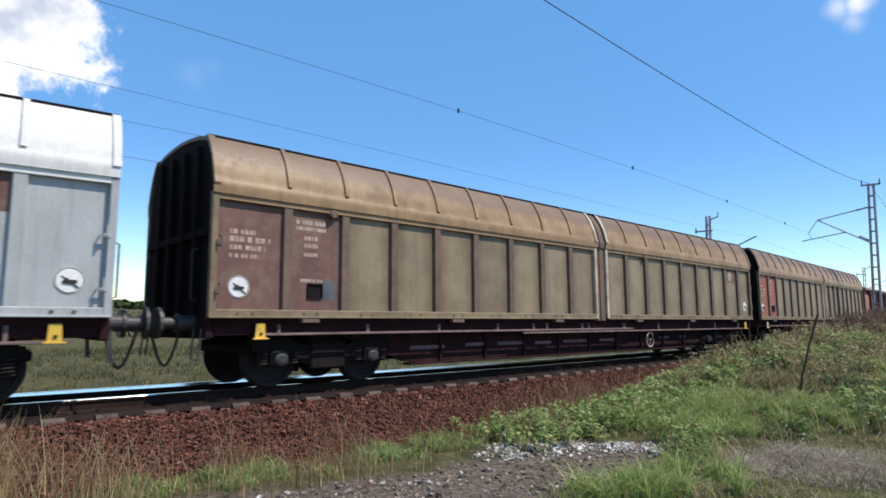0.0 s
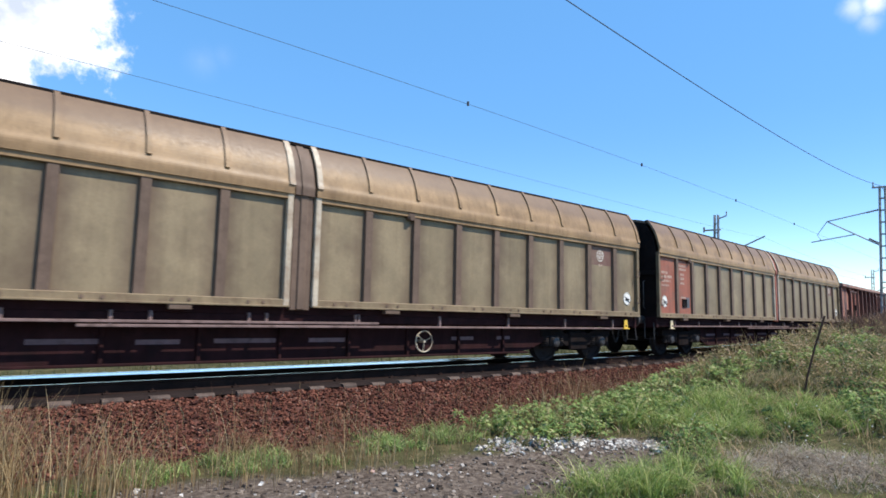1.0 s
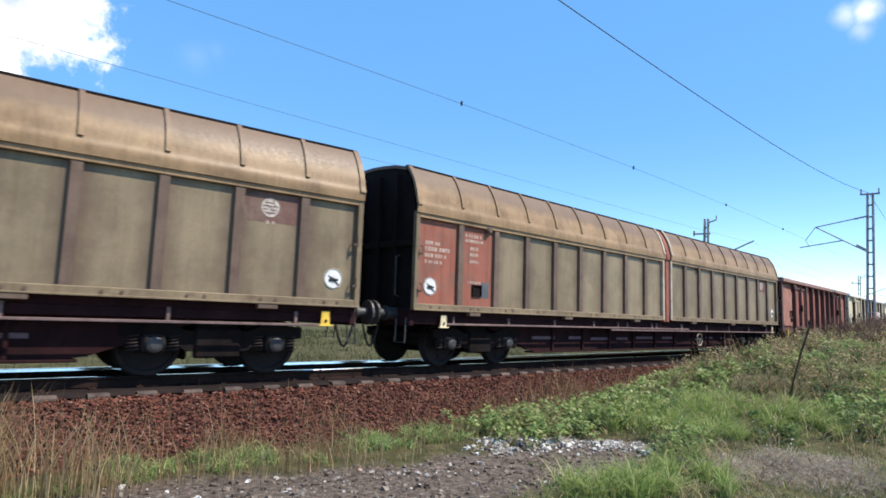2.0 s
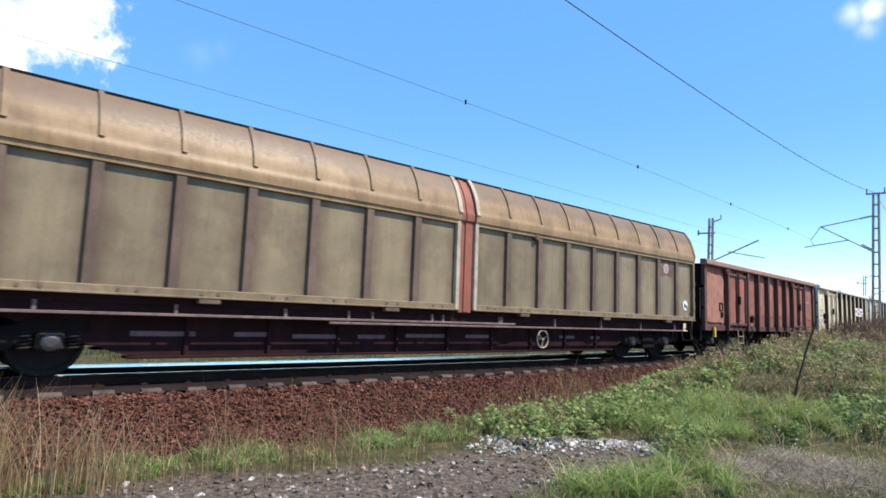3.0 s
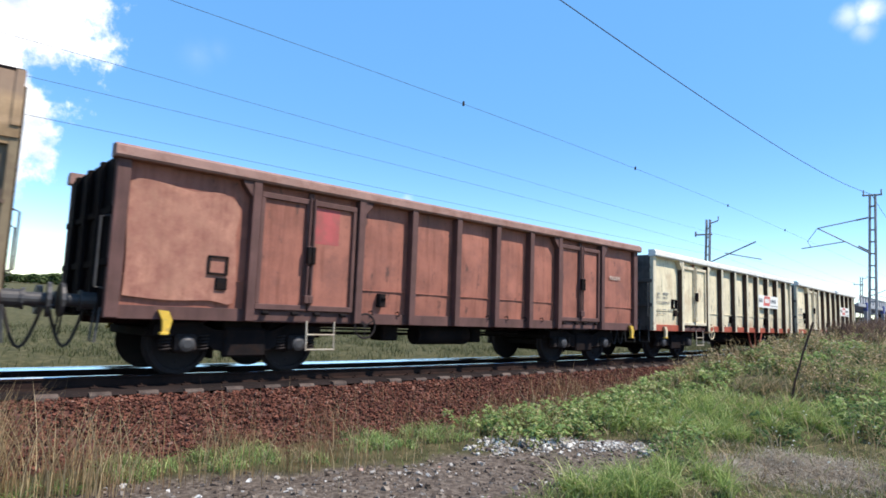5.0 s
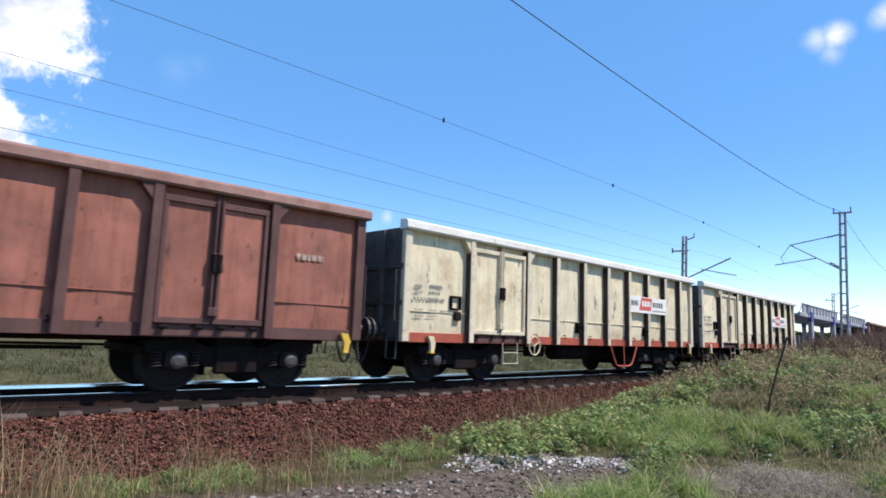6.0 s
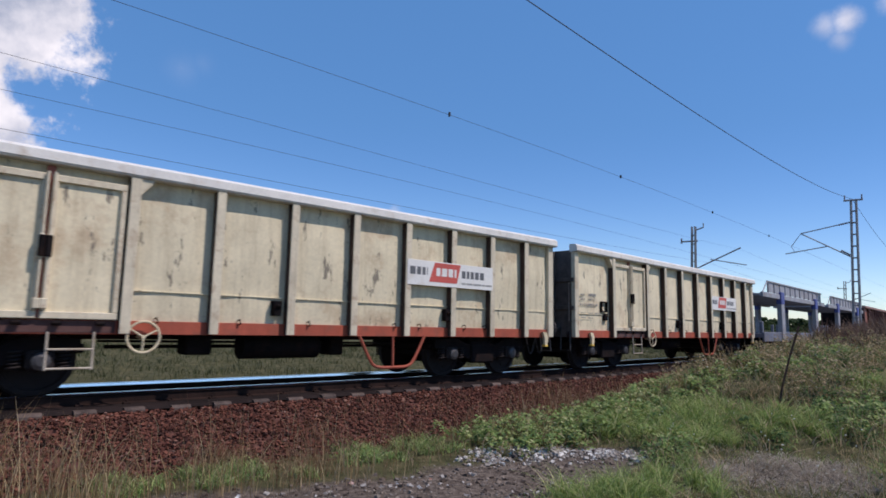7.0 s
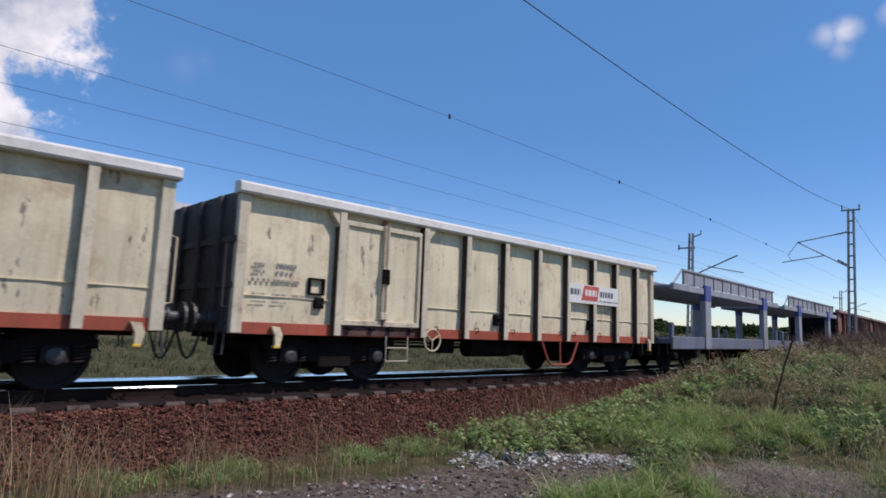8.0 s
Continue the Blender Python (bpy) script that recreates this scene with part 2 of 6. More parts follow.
M_OXIDE = material("red_oxide", (0.33, 0.122, 0.083), 0.7, dirt=(0.19, 0.078, 0.058), dirt_scale=1.5, dirt_amount=0.45, streak=0.6, chips=(0.10, 0.05, 0.04), obj_vary=0.12, vary=0.22, bump=0.12)
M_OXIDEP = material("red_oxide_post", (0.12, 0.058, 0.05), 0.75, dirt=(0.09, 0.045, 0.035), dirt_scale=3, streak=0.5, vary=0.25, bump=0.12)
M_RIMRED = material("worn_pink_rim", (0.31, 0.175, 0.14), 0.7, dirt=(0.2, 0.09, 0.06), dirt_scale=3, vary=0.2, bump=0.15)
M_PATCH = material("bright_red_patch", (0.42, 0.085, 0.08), 0.6, dirt=(0.24, 0.09, 0.07), dirt_scale=5, dirt_amount=0.55, vary=0.15, bump=0.05)
# sides of the cream posts: rust, with their shade put into the colour
M_SHADEWEB = material("shaded_rusty_post_side", (0.075, 0.045, 0.033), 0.85, dirt=(0.04, 0.026, 0.022), dirt_scale=6, streak=0.5, vary=0.3, bump=0.1)
M_SALMON = material("salmon_worn", (0.43, 0.20, 0.135), 0.7, dirt=(0.27, 0.105, 0.075), dirt_scale=4, dirt_amount=0.8, streak=0.4, vary=0.2, bump=0.08)
M_CREAM = material("cream_paint", (0.74, 0.635, 0.43), 0.6, dirt=(0.46, 0.30, 0.17), dirt_scale=1.1, dirt_amount=0.28, streak=0.38, chips=(0.16, 0.13, 0.10), obj_vary=0.05, vary=0.09, bump=0.1)
M_CREAMPOST = material("cream_post", (0.66, 0.57, 0.41), 0.6, dirt=(0.33, 0.19, 0.11), dirt_scale=4, dirt_amount=0.3, streak=0.4, vary=0.12, bump=0.08)
# darkened copy of the cream: grime plus the shade of the end walls
M_SHADECREAM = material("shaded_dirty_cream", (0.11, 0.09, 0.08), 0.75, dirt=(0.045, 0.035, 0.032), dirt_scale=3, streak=0.5, vary=0.25, bump=0.1)
M_RIMWHITE = material("chalky_rim", (0.74, 0.70, 0.63), 0.65, dirt=(0.48, 0.38, 0.28), dirt_scale=5, dirt_amount=0.3, vary=0.1, bump=0.12)
M_STRIPE = material("orange_red_stripe", (0.40, 0.088, 0.048), 0.6, dirt=(0.22, 0.08, 0.05), dirt_scale=4, dirt_amount=0.4, streak=0.3, vary=0.15, bump=0.08)
M_SIGNRED = material("sign_red", (0.56, 0.10, 0.075), 0.55, dirt=(0.35, 0.12, 0.09), dirt_scale=8, dirt_amount=0.25, vary=0.1, bump=0.03)
M_SIGNWHITE = material("sign_white", (0.76, 0.73, 0.67), 0.55, dirt=(0.55, 0.47, 0.36), dirt_scale=5, dirt_amount=0.25, vary=0.06, bump=0.03)
M_SIGNGREY = material("sign_grey", (0.12, 0.12, 0.125), 0.6, vary=0.1, bump=0)
M_WORNWHITE = material("worn_white_emblem", (0.62, 0.56, 0.49), 0.7, dirt=(0.19, 0.12, 0.09), dirt_scale=15, dirt_amount=0.75, vary=0.1, bump=0)
M_BLUEGREY = material("blue_grey_steel", (0.17, 0.19, 0.24), 0.6, dirt=(0.18, 0.15, 0.14), dirt_scale=2, streak=0.4, vary=0.15, bump=0.06)
M_PALEGREY = material("pale_grey_steel", (0.34, 0.34, 0.36), 0.6, dirt=(0.25, 0.21, 0.18), dirt_scale=2, streak=0.4, vary=0.15, bump=0.06)
M_BLUE = material("blue_cap", (0.09, 0.11, 0.30), 0.6, vary=0.15, bump=0.04)
M_CONCRETE = material("sleeper_concrete", (0.12, 0.085, 0.07), 0.9, dirt=(0.035, 0.024, 0.021), dirt_scale=5, dirt_amount=0.6, obj_vary=0.2, vary=0.2, bump=0.4)
M_GALV = material("weathered_mast_steel", (0.30, 0.30, 0.31), 0.6, metal=0.3, dirt=(0.17, 0.13, 0.11), dirt_scale=4, vary=0.2, bump=0.05)
M_WIRE = material("dark_copper_wire", (0.05, 0.05, 0.055), 0.6, metal=0.5, vary=0.1, bump=0)
M_INSUL = material("brown_insulator", (0.16, 0.08, 0.06), 0.3, vary=0.2, bump=0)


# ---- mesh helpers ----
def part(name, bm, mat, parent=None, label="", smooth=False):
    me = bpy.data.meshes.new(name)
    bm.to_mesh(me)
    bm.free()
    me.materials.append(mat)
    if smooth:
        me.polygons.foreach_set("use_smooth", [True] * len(me.polygons))
    ob = new(name, me)
    if parent:
        ob.parent = parent
    if label:
        ob["label"] = label
    return ob


def empty(name, label, category, group="", kind=""):
    return tagged(new(name), label, category, group, kind)


def box(bm, x0, x1, y0, y1, z0, z1, r=0.0, m=None):
    """A box with chamfered edges."""
    g = bmesh.ops.create_cube(bm, size=1.0)
    vs = g["verts"]
    for v in vs:
        v.co = Vector((x0 + (v.co.x + 0.5) * (x1 - x0), y0 + (v.co.y + 0.5) * (y1 - y0), z0 + (v.co.z + 0.5) * (z1 - z0)))
        if m is not None:
            v.co = m @ v.co
    if r:
        es = list({e for v in vs for e in v.link_edges})
        bmesh.ops.bevel(bm, geom=es, offset=r, segments=1, affect="EDGES", profile=0.5)


def rod(bm, a, b, r, n=8, r2=None, caps=True):
    """A round bar from a to b."""
    a, b = Vector(a), Vector(b)
    d = b - a
    rot = d.to_track_quat("Z", "Y").to_matrix().to_4x4()
    bmesh.ops.create_cone(bm, cap_ends=caps, segments=n, radius1=r, radius2=r if r2 is None else r2, depth=d.length,
                          matrix=Matrix.Translation((a + b) / 2) @ rot)


def tube(bm, pts, r, n=6):
    """A bent round bar through pts, in one piece."""
    pts = [Vector(p) for p in pts]
    up, rings = None, []
    for i, p in enumerate(pts):
        d = (pts[min(i + 1, len(pts) - 1)] - pts[max(i - 1, 0)]).normalized()
        if up is None:
            up = d.orthogonal()
        up = (up - d * up.dot(d)).normalized()
        side = d.cross(up)
        rings.append([bm.verts.new(p + r * (math.cos(2 * math.pi * k / n) * up + math.sin(2 * math.pi * k / n) * side)) for k in range(n)])
    for a, b in zip(rings[:-1], rings[1:]):
        for k in range(n):
            bm.faces.new((a[k], a[(k + 1) % n], b[(k + 1) % n], b[k]))
    bm.faces.new(rings[0][::-1])
    bm.faces.new(rings[-1])


def ring(bm, c, r, thick, axis="y", n=20, k=6):
    """A torus round c."""
    rows = []
    for i in range(n):
        a = 2 * math.pi * i / n
        row = []
        for j in range(k):
            b = 2 * math.pi * j / k
            q = r + thick * math.cos(b)
            p = (q * math.cos(a), thick * math.sin(b), q * math.sin(a)) if axis == "y" else (thick * math.sin(b), q * math.cos(a), q * math.sin(a))
            row.append(bm.verts.new(Vector(c) + Vector(p)))
        rows.append(row)
    for i in range(n):
        for j in range(k):
            bm.faces.new((rows[i][j], rows[(i + 1) % n][j], rows[(i + 1) % n][(j + 1) % k], rows[i][(j + 1) % k]))


def lathe(bm, profile, c, n=20):
    """Profile of (y, radius) turned round the y axis through c."""
    rows = []
    for y, r in profile:
        rows.append([bm.verts.new((c[0] + r * math.cos(2 * math.pi * i / n), c[1] + y, c[2] + r * math.sin(2 * math.pi * i / n))) for i in range(n)])
    for a, b in zip(rows[:-1], rows[1:]):
        for i in range(n):
            bm.faces.new((a[i], b[i], b[(i + 1) % n], a[(i + 1) % n]))
    bm.faces.new(rows[0])
    bm.faces.new(rows[-1][::-1])


def prism(bm, outline, x0, x1, axis="x"):
    """Closed outline swept straight along an axis; outline points are (y, z) for x and (x, z) for y."""
    def at(p, q):
        return (q, p[0], p[1]) if axis == "x" else (p[0], q, p[1])
    a = [bm.verts.new(at(p, x0)) for p in outline]
    b = [bm.verts.new(at(p, x1)) for p in outline]
    n = len(outline)
    for i in range(n):
        bm.faces.new((a[i], a[(i + 1) % n], b[(i + 1) % n], b[i]))
    bm.faces.new(a[::-1])
    bm.faces.new(b)
    bmesh.ops.recalc_face_normals(bm, faces=bm.faces[:])


def lettering(name, text, size, mat, parent, m, depth=0.002):
    """Flat letters in the built-in font, as a mesh."""
    cu = bpy.data.curves.new(name, "FONT")
    cu.body, cu.size, cu.extrude = text, size, depth
    tmp = bpy.data.objects.new(name, cu)
    scene.collection.objects.link(tmp)
    dg = bpy.context.evaluated_depsgraph_get()
    dg.update()
    me = bpy.data.meshes.new_from_object(tmp.evaluated_get(dg))
    bpy.data.objects.remove(tmp)
    me.transform(m)
    me.materials.clear()
    me.materials.append(mat)
    ob = new(name, me)
    ob.parent = parent
    return ob


def bars(name, rows, mat, parent, y, rnd, label="", thick=0.002):
    """Writing too worn to read: rows of short bars (x0, x1, z, height) on the side at y."""
    bm = bmesh.new()
    s = -1 if y < 0 else 1
    for x0, x1, z, h in rows:
        x = x0
        while x < x1:
            w = rnd.uniform(0.5, 0.9) * h
            box(bm, x, min(x + w, x1), min(y, y + s * thick), max(y, y + s * thick), z, z + h)
            x += w + rnd.choice((0.25, 0.25, 0.25, 0.8)) * h
    return tagged(part(name, bm, mat, parent, label), kind="stuff")


# ---- rolling stock: x along the train, -y the camera's side, z = 0 at the rail's top ----
LH, LE = 21.132, 14.04
WHEEL_R = 0.46


def coil(bm, c, r, h, turns, thick, n=9, k=4):
    """A coil spring as one winding bar."""
    rows = []
    for i in range(turns * n + 1):
        a = 2 * math.pi * i / n
        z = c[2] + h * i / (turns * n)
        rows.append([bm.verts.new((c[0] + (r + thick * math.cos(b)) * math.cos(a), c[1] + (r + thick * math.cos(b)) * math.sin(a), z + thick * math.sin(b)))
                     for b in (2 * math.pi * j / k for j in range(k))])
    for p, q in zip(rows[:-1], rows[1:]):
        for j in range(k):
            bm.faces.new((p[j], q[j], q[(j + 1) % k], p[(j + 1) % k]))


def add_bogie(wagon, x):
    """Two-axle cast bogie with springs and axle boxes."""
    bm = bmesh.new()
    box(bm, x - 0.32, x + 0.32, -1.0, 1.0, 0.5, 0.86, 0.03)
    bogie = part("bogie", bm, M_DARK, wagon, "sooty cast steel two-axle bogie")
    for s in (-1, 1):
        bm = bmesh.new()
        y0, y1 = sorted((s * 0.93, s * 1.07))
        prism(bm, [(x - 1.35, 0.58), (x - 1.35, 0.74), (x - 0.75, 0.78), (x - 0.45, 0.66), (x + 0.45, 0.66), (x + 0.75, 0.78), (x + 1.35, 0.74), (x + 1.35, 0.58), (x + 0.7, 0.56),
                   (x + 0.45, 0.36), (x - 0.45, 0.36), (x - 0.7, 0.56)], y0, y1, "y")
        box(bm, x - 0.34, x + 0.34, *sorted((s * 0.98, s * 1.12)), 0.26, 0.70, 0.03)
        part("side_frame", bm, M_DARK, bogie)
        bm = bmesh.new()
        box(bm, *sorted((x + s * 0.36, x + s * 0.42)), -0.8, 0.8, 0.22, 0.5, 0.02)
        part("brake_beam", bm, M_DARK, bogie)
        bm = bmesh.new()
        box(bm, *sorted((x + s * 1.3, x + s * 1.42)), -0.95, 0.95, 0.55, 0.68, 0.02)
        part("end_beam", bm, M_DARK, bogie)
    for s in (-1, 1):
        for dx in (-0.9, 0.9):
            bm = bmesh.new()
            box(bm, x + dx - 0.16, x + dx + 0.16, *sorted((s * 0.96, s * 1.14)), 0.34, 0.60, 0.04)
            part("axle_box", bm, M_BRAKE, bogie, "dusty brown axle box")
            bm = bmesh.new()
            lathe(bm, [(s * 1.13, 0.115), (s * 1.17, 0.11), (s * 1.19, 0.06)], (x + dx, 0, WHEEL_R), 14)
            part("end_cap", bm, M_GREASE, bogie, "greasy grey bearing cap")
            for ddx in (-0.27, 0.27):
                bm = bmesh.new()
                coil(bm, (x + dx + ddx, s * 1.04, 0.35), 0.075, 0.24, 5, 0.016)
                part("spring", bm, M_BRAKE, bogie)
    for dx in (-0.9, 0.9):
        bm = bmesh.new()
        rod(bm, (0, -1.1, 0), (0, 1.1, 0), 0.075, 10)
        for s in (-1, 1):
            lathe(bm, [(s * (0.752 + q[0] * 1.0), q[1]) for q in [(-0.095, 0.12), (-0.07, 0.40), (-0.068, WHEEL_R + 0.028), (-0.04, WHEEL_R + 0.025), (-0.03, WHEEL_R), (0.065, WHEEL_R - 0.004), (0.065, 0.395), (0.02, 0.38), (0.0, 0.16), (0.06, 0.14), (0.06, 0.08)]], (0, 0, 0), 28)
            for k in range(4):
                a = math.pi / 2 * k
                rod(bm, (0.28 * math.cos(a), s * 0.76, 0.28 * math.sin(a)), (0.28 * math.cos(a), s * 0.785, 0.28 * math.sin(a)), 0.035, 8)
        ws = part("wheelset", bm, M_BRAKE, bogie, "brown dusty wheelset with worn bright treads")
        ws.location = (x + dx, 0, WHEEL_R)
        for s in (-1, 1):
            bm = bmesh.new()
            box(bm, x + dx - 0.56 * (1 if dx > 0 else -1) - 0.05, x + dx - 0.56 * (1 if dx > 0 else -1) + 0.05, *sorted((s * 0.68, s * 0.82)), 0.36, 0.62, 0.02)
            part("brake_shoe", bm, M_BRAKE, bogie)
    return bogie


def add_ends(wagon, half, body_half, mat_buffer):
    """Buffers, coupling, hoses and end steps at both ends."""
    for e in (-1, 1):
        for s in (-1, 1):
            bm = bmesh.new()
            x0 = e * (body_half - 0.05)
            xe = e * (half - 0.01)
            y = s * 0.875

            def seg(xa, xb, r, rb=None):
                rod(bm, (xa, y, 1.03), (xb, y, 1.03), r, 16, rb)
            seg(x0, x0 + (xe - x0) * 0.5, 0.115)
            seg(x0 + (xe - x0) * 0.45, x0 + (xe - x0) * 0.52, 0.14)
            seg(x0 + (xe - x0) * 0.5, xe - e * 0.04, 0.085)
            seg(xe - e * 0.045, xe, 0.225)
            part("buffer", bm, mat_buffer, wagon, "greasy steel side buffer")
        bm = bmesh.new()
        xb = e * body_half
        box(bm, *sorted((xb - e * 0.05, xb + e * 0.12)), -0.09, 0.09, 0.93, 1.12, 0.02)
        tube(bm, [(xb + e * 0.1, -0.03, 1.0), (e * half, -0.03, 0.92)], 0.025, 6)
        tube(bm, [(xb + e * 0.1, 0.03, 1.0), (e * half, 0.03, 0.92)], 0.025, 6)
        part("screw_coupling", bm, M_GREASE, wagon)
        bm = bmesh.new()
        pts = [(xb + e * (0.05 + 0.42 * q), -0.5, 0.92 - 0.55 * math.sin(math.pi * q) * (1 - 0.1 * q)) for q in np.linspace(0, 1, 9)]
        tube(bm, pts, 0.022, 6)
        part("brake_hose", bm, M_BLACKP, wagon, "black rubber brake hose")
        for s in (-1, 1):
            bm = bmesh.new()
            tube(bm, [(xb + e * 0.02, s * 1.25, 0.95), (xb + e * 0.06, s * 1.28, 0.5), (xb + e * 0.06, s * 1.0, 0.5), (xb + e * 0.02, s * 0.98, 0.95)], 0.016, 6)
            part("shunter_step", bm, M_GREASE, wagon)


def rounded(pts, k=4, y=None):
    """The same line with k steps between its points, curved through them; with y, as points in space."""
    out = []
    for i in range(len(pts) - 1):
        a, b, c, d = (Vector(pts[min(max(i + j, 0), len(pts) - 1)]) for j in (-1, 0, 1, 2))
        for q in range(k):
            t = q / k
            p = 0.5 * (2 * b + (c - a) * t + (2 * a - 5 * b + 4 * c - d) * t * t + (3 * b - a - 3 * c + d) * t ** 3)
            out.append((p.x, p.y))
    out.append(tuple(pts[-1]))
    return out if y is None else [(a, y, b) for a, b in out]


ROOF = rounded([(1.425, 2.93), (1.43, 3.06), (1.40, 3.16), (1.36, 3.33), (1.285, 3.53), (1.19, 3.70), (1.09, 3.835)])
TOP = [(1.09, 3.85), (0.75, 3.93), (0.35, 3.97), (0.0, 3.985)]


def strip(bm, line, x0, x1, s, off, thick):
    """A strip of sheet that follows the roof line between x0 and x1, raised by off."""
    pts = []
    for i, (w, z) in enumerate(line):
        a, b = Vector(line[max(0, i - 1)]), Vector(line[min(len(line) - 1, i + 1)])
        t = (b - a).normalized()
        n = Vector((t.y, -t.x))
        pts.append((Vector((w, z)) + n * off, Vector((w, z)) + n * (off + thick)))
    loop = [p[1] for p in pts] + [p[0] for p in reversed(pts)]
    prism(bm, [(s * p.x, p.y) for p in loop], x0, x1)


def prohibition_disc(wagon, x, y, z, r=0.17):
    s = -1 if y < 0 else 1
    bm = bmesh.new()
    lathe(bm, [(s * 0.0, r), (s * 0.006, r)], (x, y, z), 28)
    disc = part("warning_disc", bm, M_WHITE, wagon, "white round shunting sign with dark mark")
    bm = bmesh.new()
    for a, b, t in (((-0.085, 0.05), (0.095, -0.085), 0.011), ((-0.07, -0.02), (0.03, -0.02), 0.022), ((0.0, -0.005), (0.075, -0.015), 0.02), ((-0.05, 0.012), (-0.01, 0.012), 0.018)):
        rod(bm, (x + a[0] * 1.1, y + s * 0.004, z + a[1] * 1.1), (x + b[0] * 1.1, y + s * 0.012, z + b[1] * 1.1), t, 6)
    part("mark", bm, M_BLACKP, disc)
    bm = bmesh.new()
    ring(bm, (x, y + s * 0.006, z), r * 0.93, 0.006, "y", 28, 4)
    part("rim_line", bm, M_BLACKP, disc)


def sliding_wall_wagon(label, panel, post, roof, sill, marked, seam, plates, seed, writing=True):
    """Covered wagon with two sliding walls a side, ribbed shoulders and bogies."""
    rnd = random.Random(seed)
    wg = empty("covered_wagon", label, "freight wagon", "wagons of the freight train")
    half, bh = LH / 2, LH / 2 - 0.54
    X = lambda u: u - half
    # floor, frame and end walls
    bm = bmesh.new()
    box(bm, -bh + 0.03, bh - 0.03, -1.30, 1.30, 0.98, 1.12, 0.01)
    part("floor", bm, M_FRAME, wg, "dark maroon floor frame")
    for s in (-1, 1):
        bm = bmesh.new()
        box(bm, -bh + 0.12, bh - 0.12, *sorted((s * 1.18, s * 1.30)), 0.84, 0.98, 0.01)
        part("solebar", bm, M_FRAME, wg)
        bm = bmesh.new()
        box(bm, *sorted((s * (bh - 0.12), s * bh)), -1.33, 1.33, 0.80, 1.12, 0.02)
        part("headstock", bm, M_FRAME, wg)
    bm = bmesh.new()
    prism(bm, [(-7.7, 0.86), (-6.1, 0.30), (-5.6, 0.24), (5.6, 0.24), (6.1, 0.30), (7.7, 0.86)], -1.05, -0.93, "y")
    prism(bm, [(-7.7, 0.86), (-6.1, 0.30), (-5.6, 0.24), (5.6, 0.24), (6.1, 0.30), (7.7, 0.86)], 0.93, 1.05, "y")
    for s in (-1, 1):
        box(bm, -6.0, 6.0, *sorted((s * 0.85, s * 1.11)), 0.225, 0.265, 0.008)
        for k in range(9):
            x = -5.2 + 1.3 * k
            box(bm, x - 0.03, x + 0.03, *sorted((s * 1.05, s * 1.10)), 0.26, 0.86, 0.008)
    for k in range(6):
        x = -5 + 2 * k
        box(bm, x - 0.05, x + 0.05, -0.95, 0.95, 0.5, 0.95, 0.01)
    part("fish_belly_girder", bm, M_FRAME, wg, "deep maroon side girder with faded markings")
    rows = [(X(u), X(u) + l, 0.52 + rnd.uniform(-0.01, 0.02), 0.07) for u, l in ((4.6, 0.9), (6.1, 0.55), (7.1, 0.9), (8.4, 0.6), (9.5, 1.0), (11.1, 0.7), (14.3, 0.6), (15.6, 0.4))]
    bm = bmesh.new()
    for x0, x1, z, h in rows:
        box(bm, x0, x1, -1.052, -1.05, z, z + h)
    tagged(part("girder_marking", bm, M_BAR, wg, "faded painted bars on the girder"), kind="stuff")
    for e in (-1, 1):
        bm = bmesh.new()
        side = [(1.33, 1.05), (1.33, 2.95), (1.30, 3.25), (1.20, 3.52), (1.10, 3.68), (1.0, 3.80), (0.6, 3.90), (0, 3.94)]
        out = [(-w, z) for w, z in side] + [(w, z) for w, z in reversed(side[:-1])]
        prism(bm, out, e * (bh - 0.10), e * (bh - 0.04))
        # the end's shade is put into this near-black colour
        end = part("end_wall", bm, M_DARK, wg, "dark ribbed end wall, shade put into its colour")
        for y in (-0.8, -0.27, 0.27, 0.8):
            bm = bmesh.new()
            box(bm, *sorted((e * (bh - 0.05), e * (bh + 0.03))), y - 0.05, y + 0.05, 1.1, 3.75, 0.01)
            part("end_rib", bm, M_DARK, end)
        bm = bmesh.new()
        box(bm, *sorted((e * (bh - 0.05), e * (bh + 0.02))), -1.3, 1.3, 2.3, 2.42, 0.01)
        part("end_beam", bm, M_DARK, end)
        for s in (-1, 1):
            bm = bmesh.new()
            tube(bm, [(e * (bh + 0.02), s * 1.0, 1.35), (e * (bh + 0.10), s * 1.0, 1.38), (e * (bh + 0.10), s * 1.0, 2.1), (e * (bh + 0.02), s * 1.0, 2.13)], 0.014, 6)
            part("handrail", bm, M_GREASE, end)
    # roof crown
    bm = bmesh.new()
    out = [(-w, z) for w, z in TOP] + [(w, z) for w, z in reversed(TOP[:-1])]
    out += [(w * 0.97, z - 0.06) for w, z in TOP] + [(-w * 0.97, z - 0.06) for w, z in reversed(TOP[:-1])]
    prism(bm, out, -bh + 0.02, bh - 0.02)
    part("roof_crown", bm, M_POST if roof is not M_WHITER else M_WHITER, wg, "soot-stained roof crown")
    bm = bmesh.new()
    for s in (-1, 1):
        box(bm, -bh + 0.01, bh - 0.01, *sorted((s * 1.03, s * 1.125)), 3.825, 3.885, 0.01)
    part("roof_gutter", bm, M_DARK, wg, "dark rail along the roof edge")
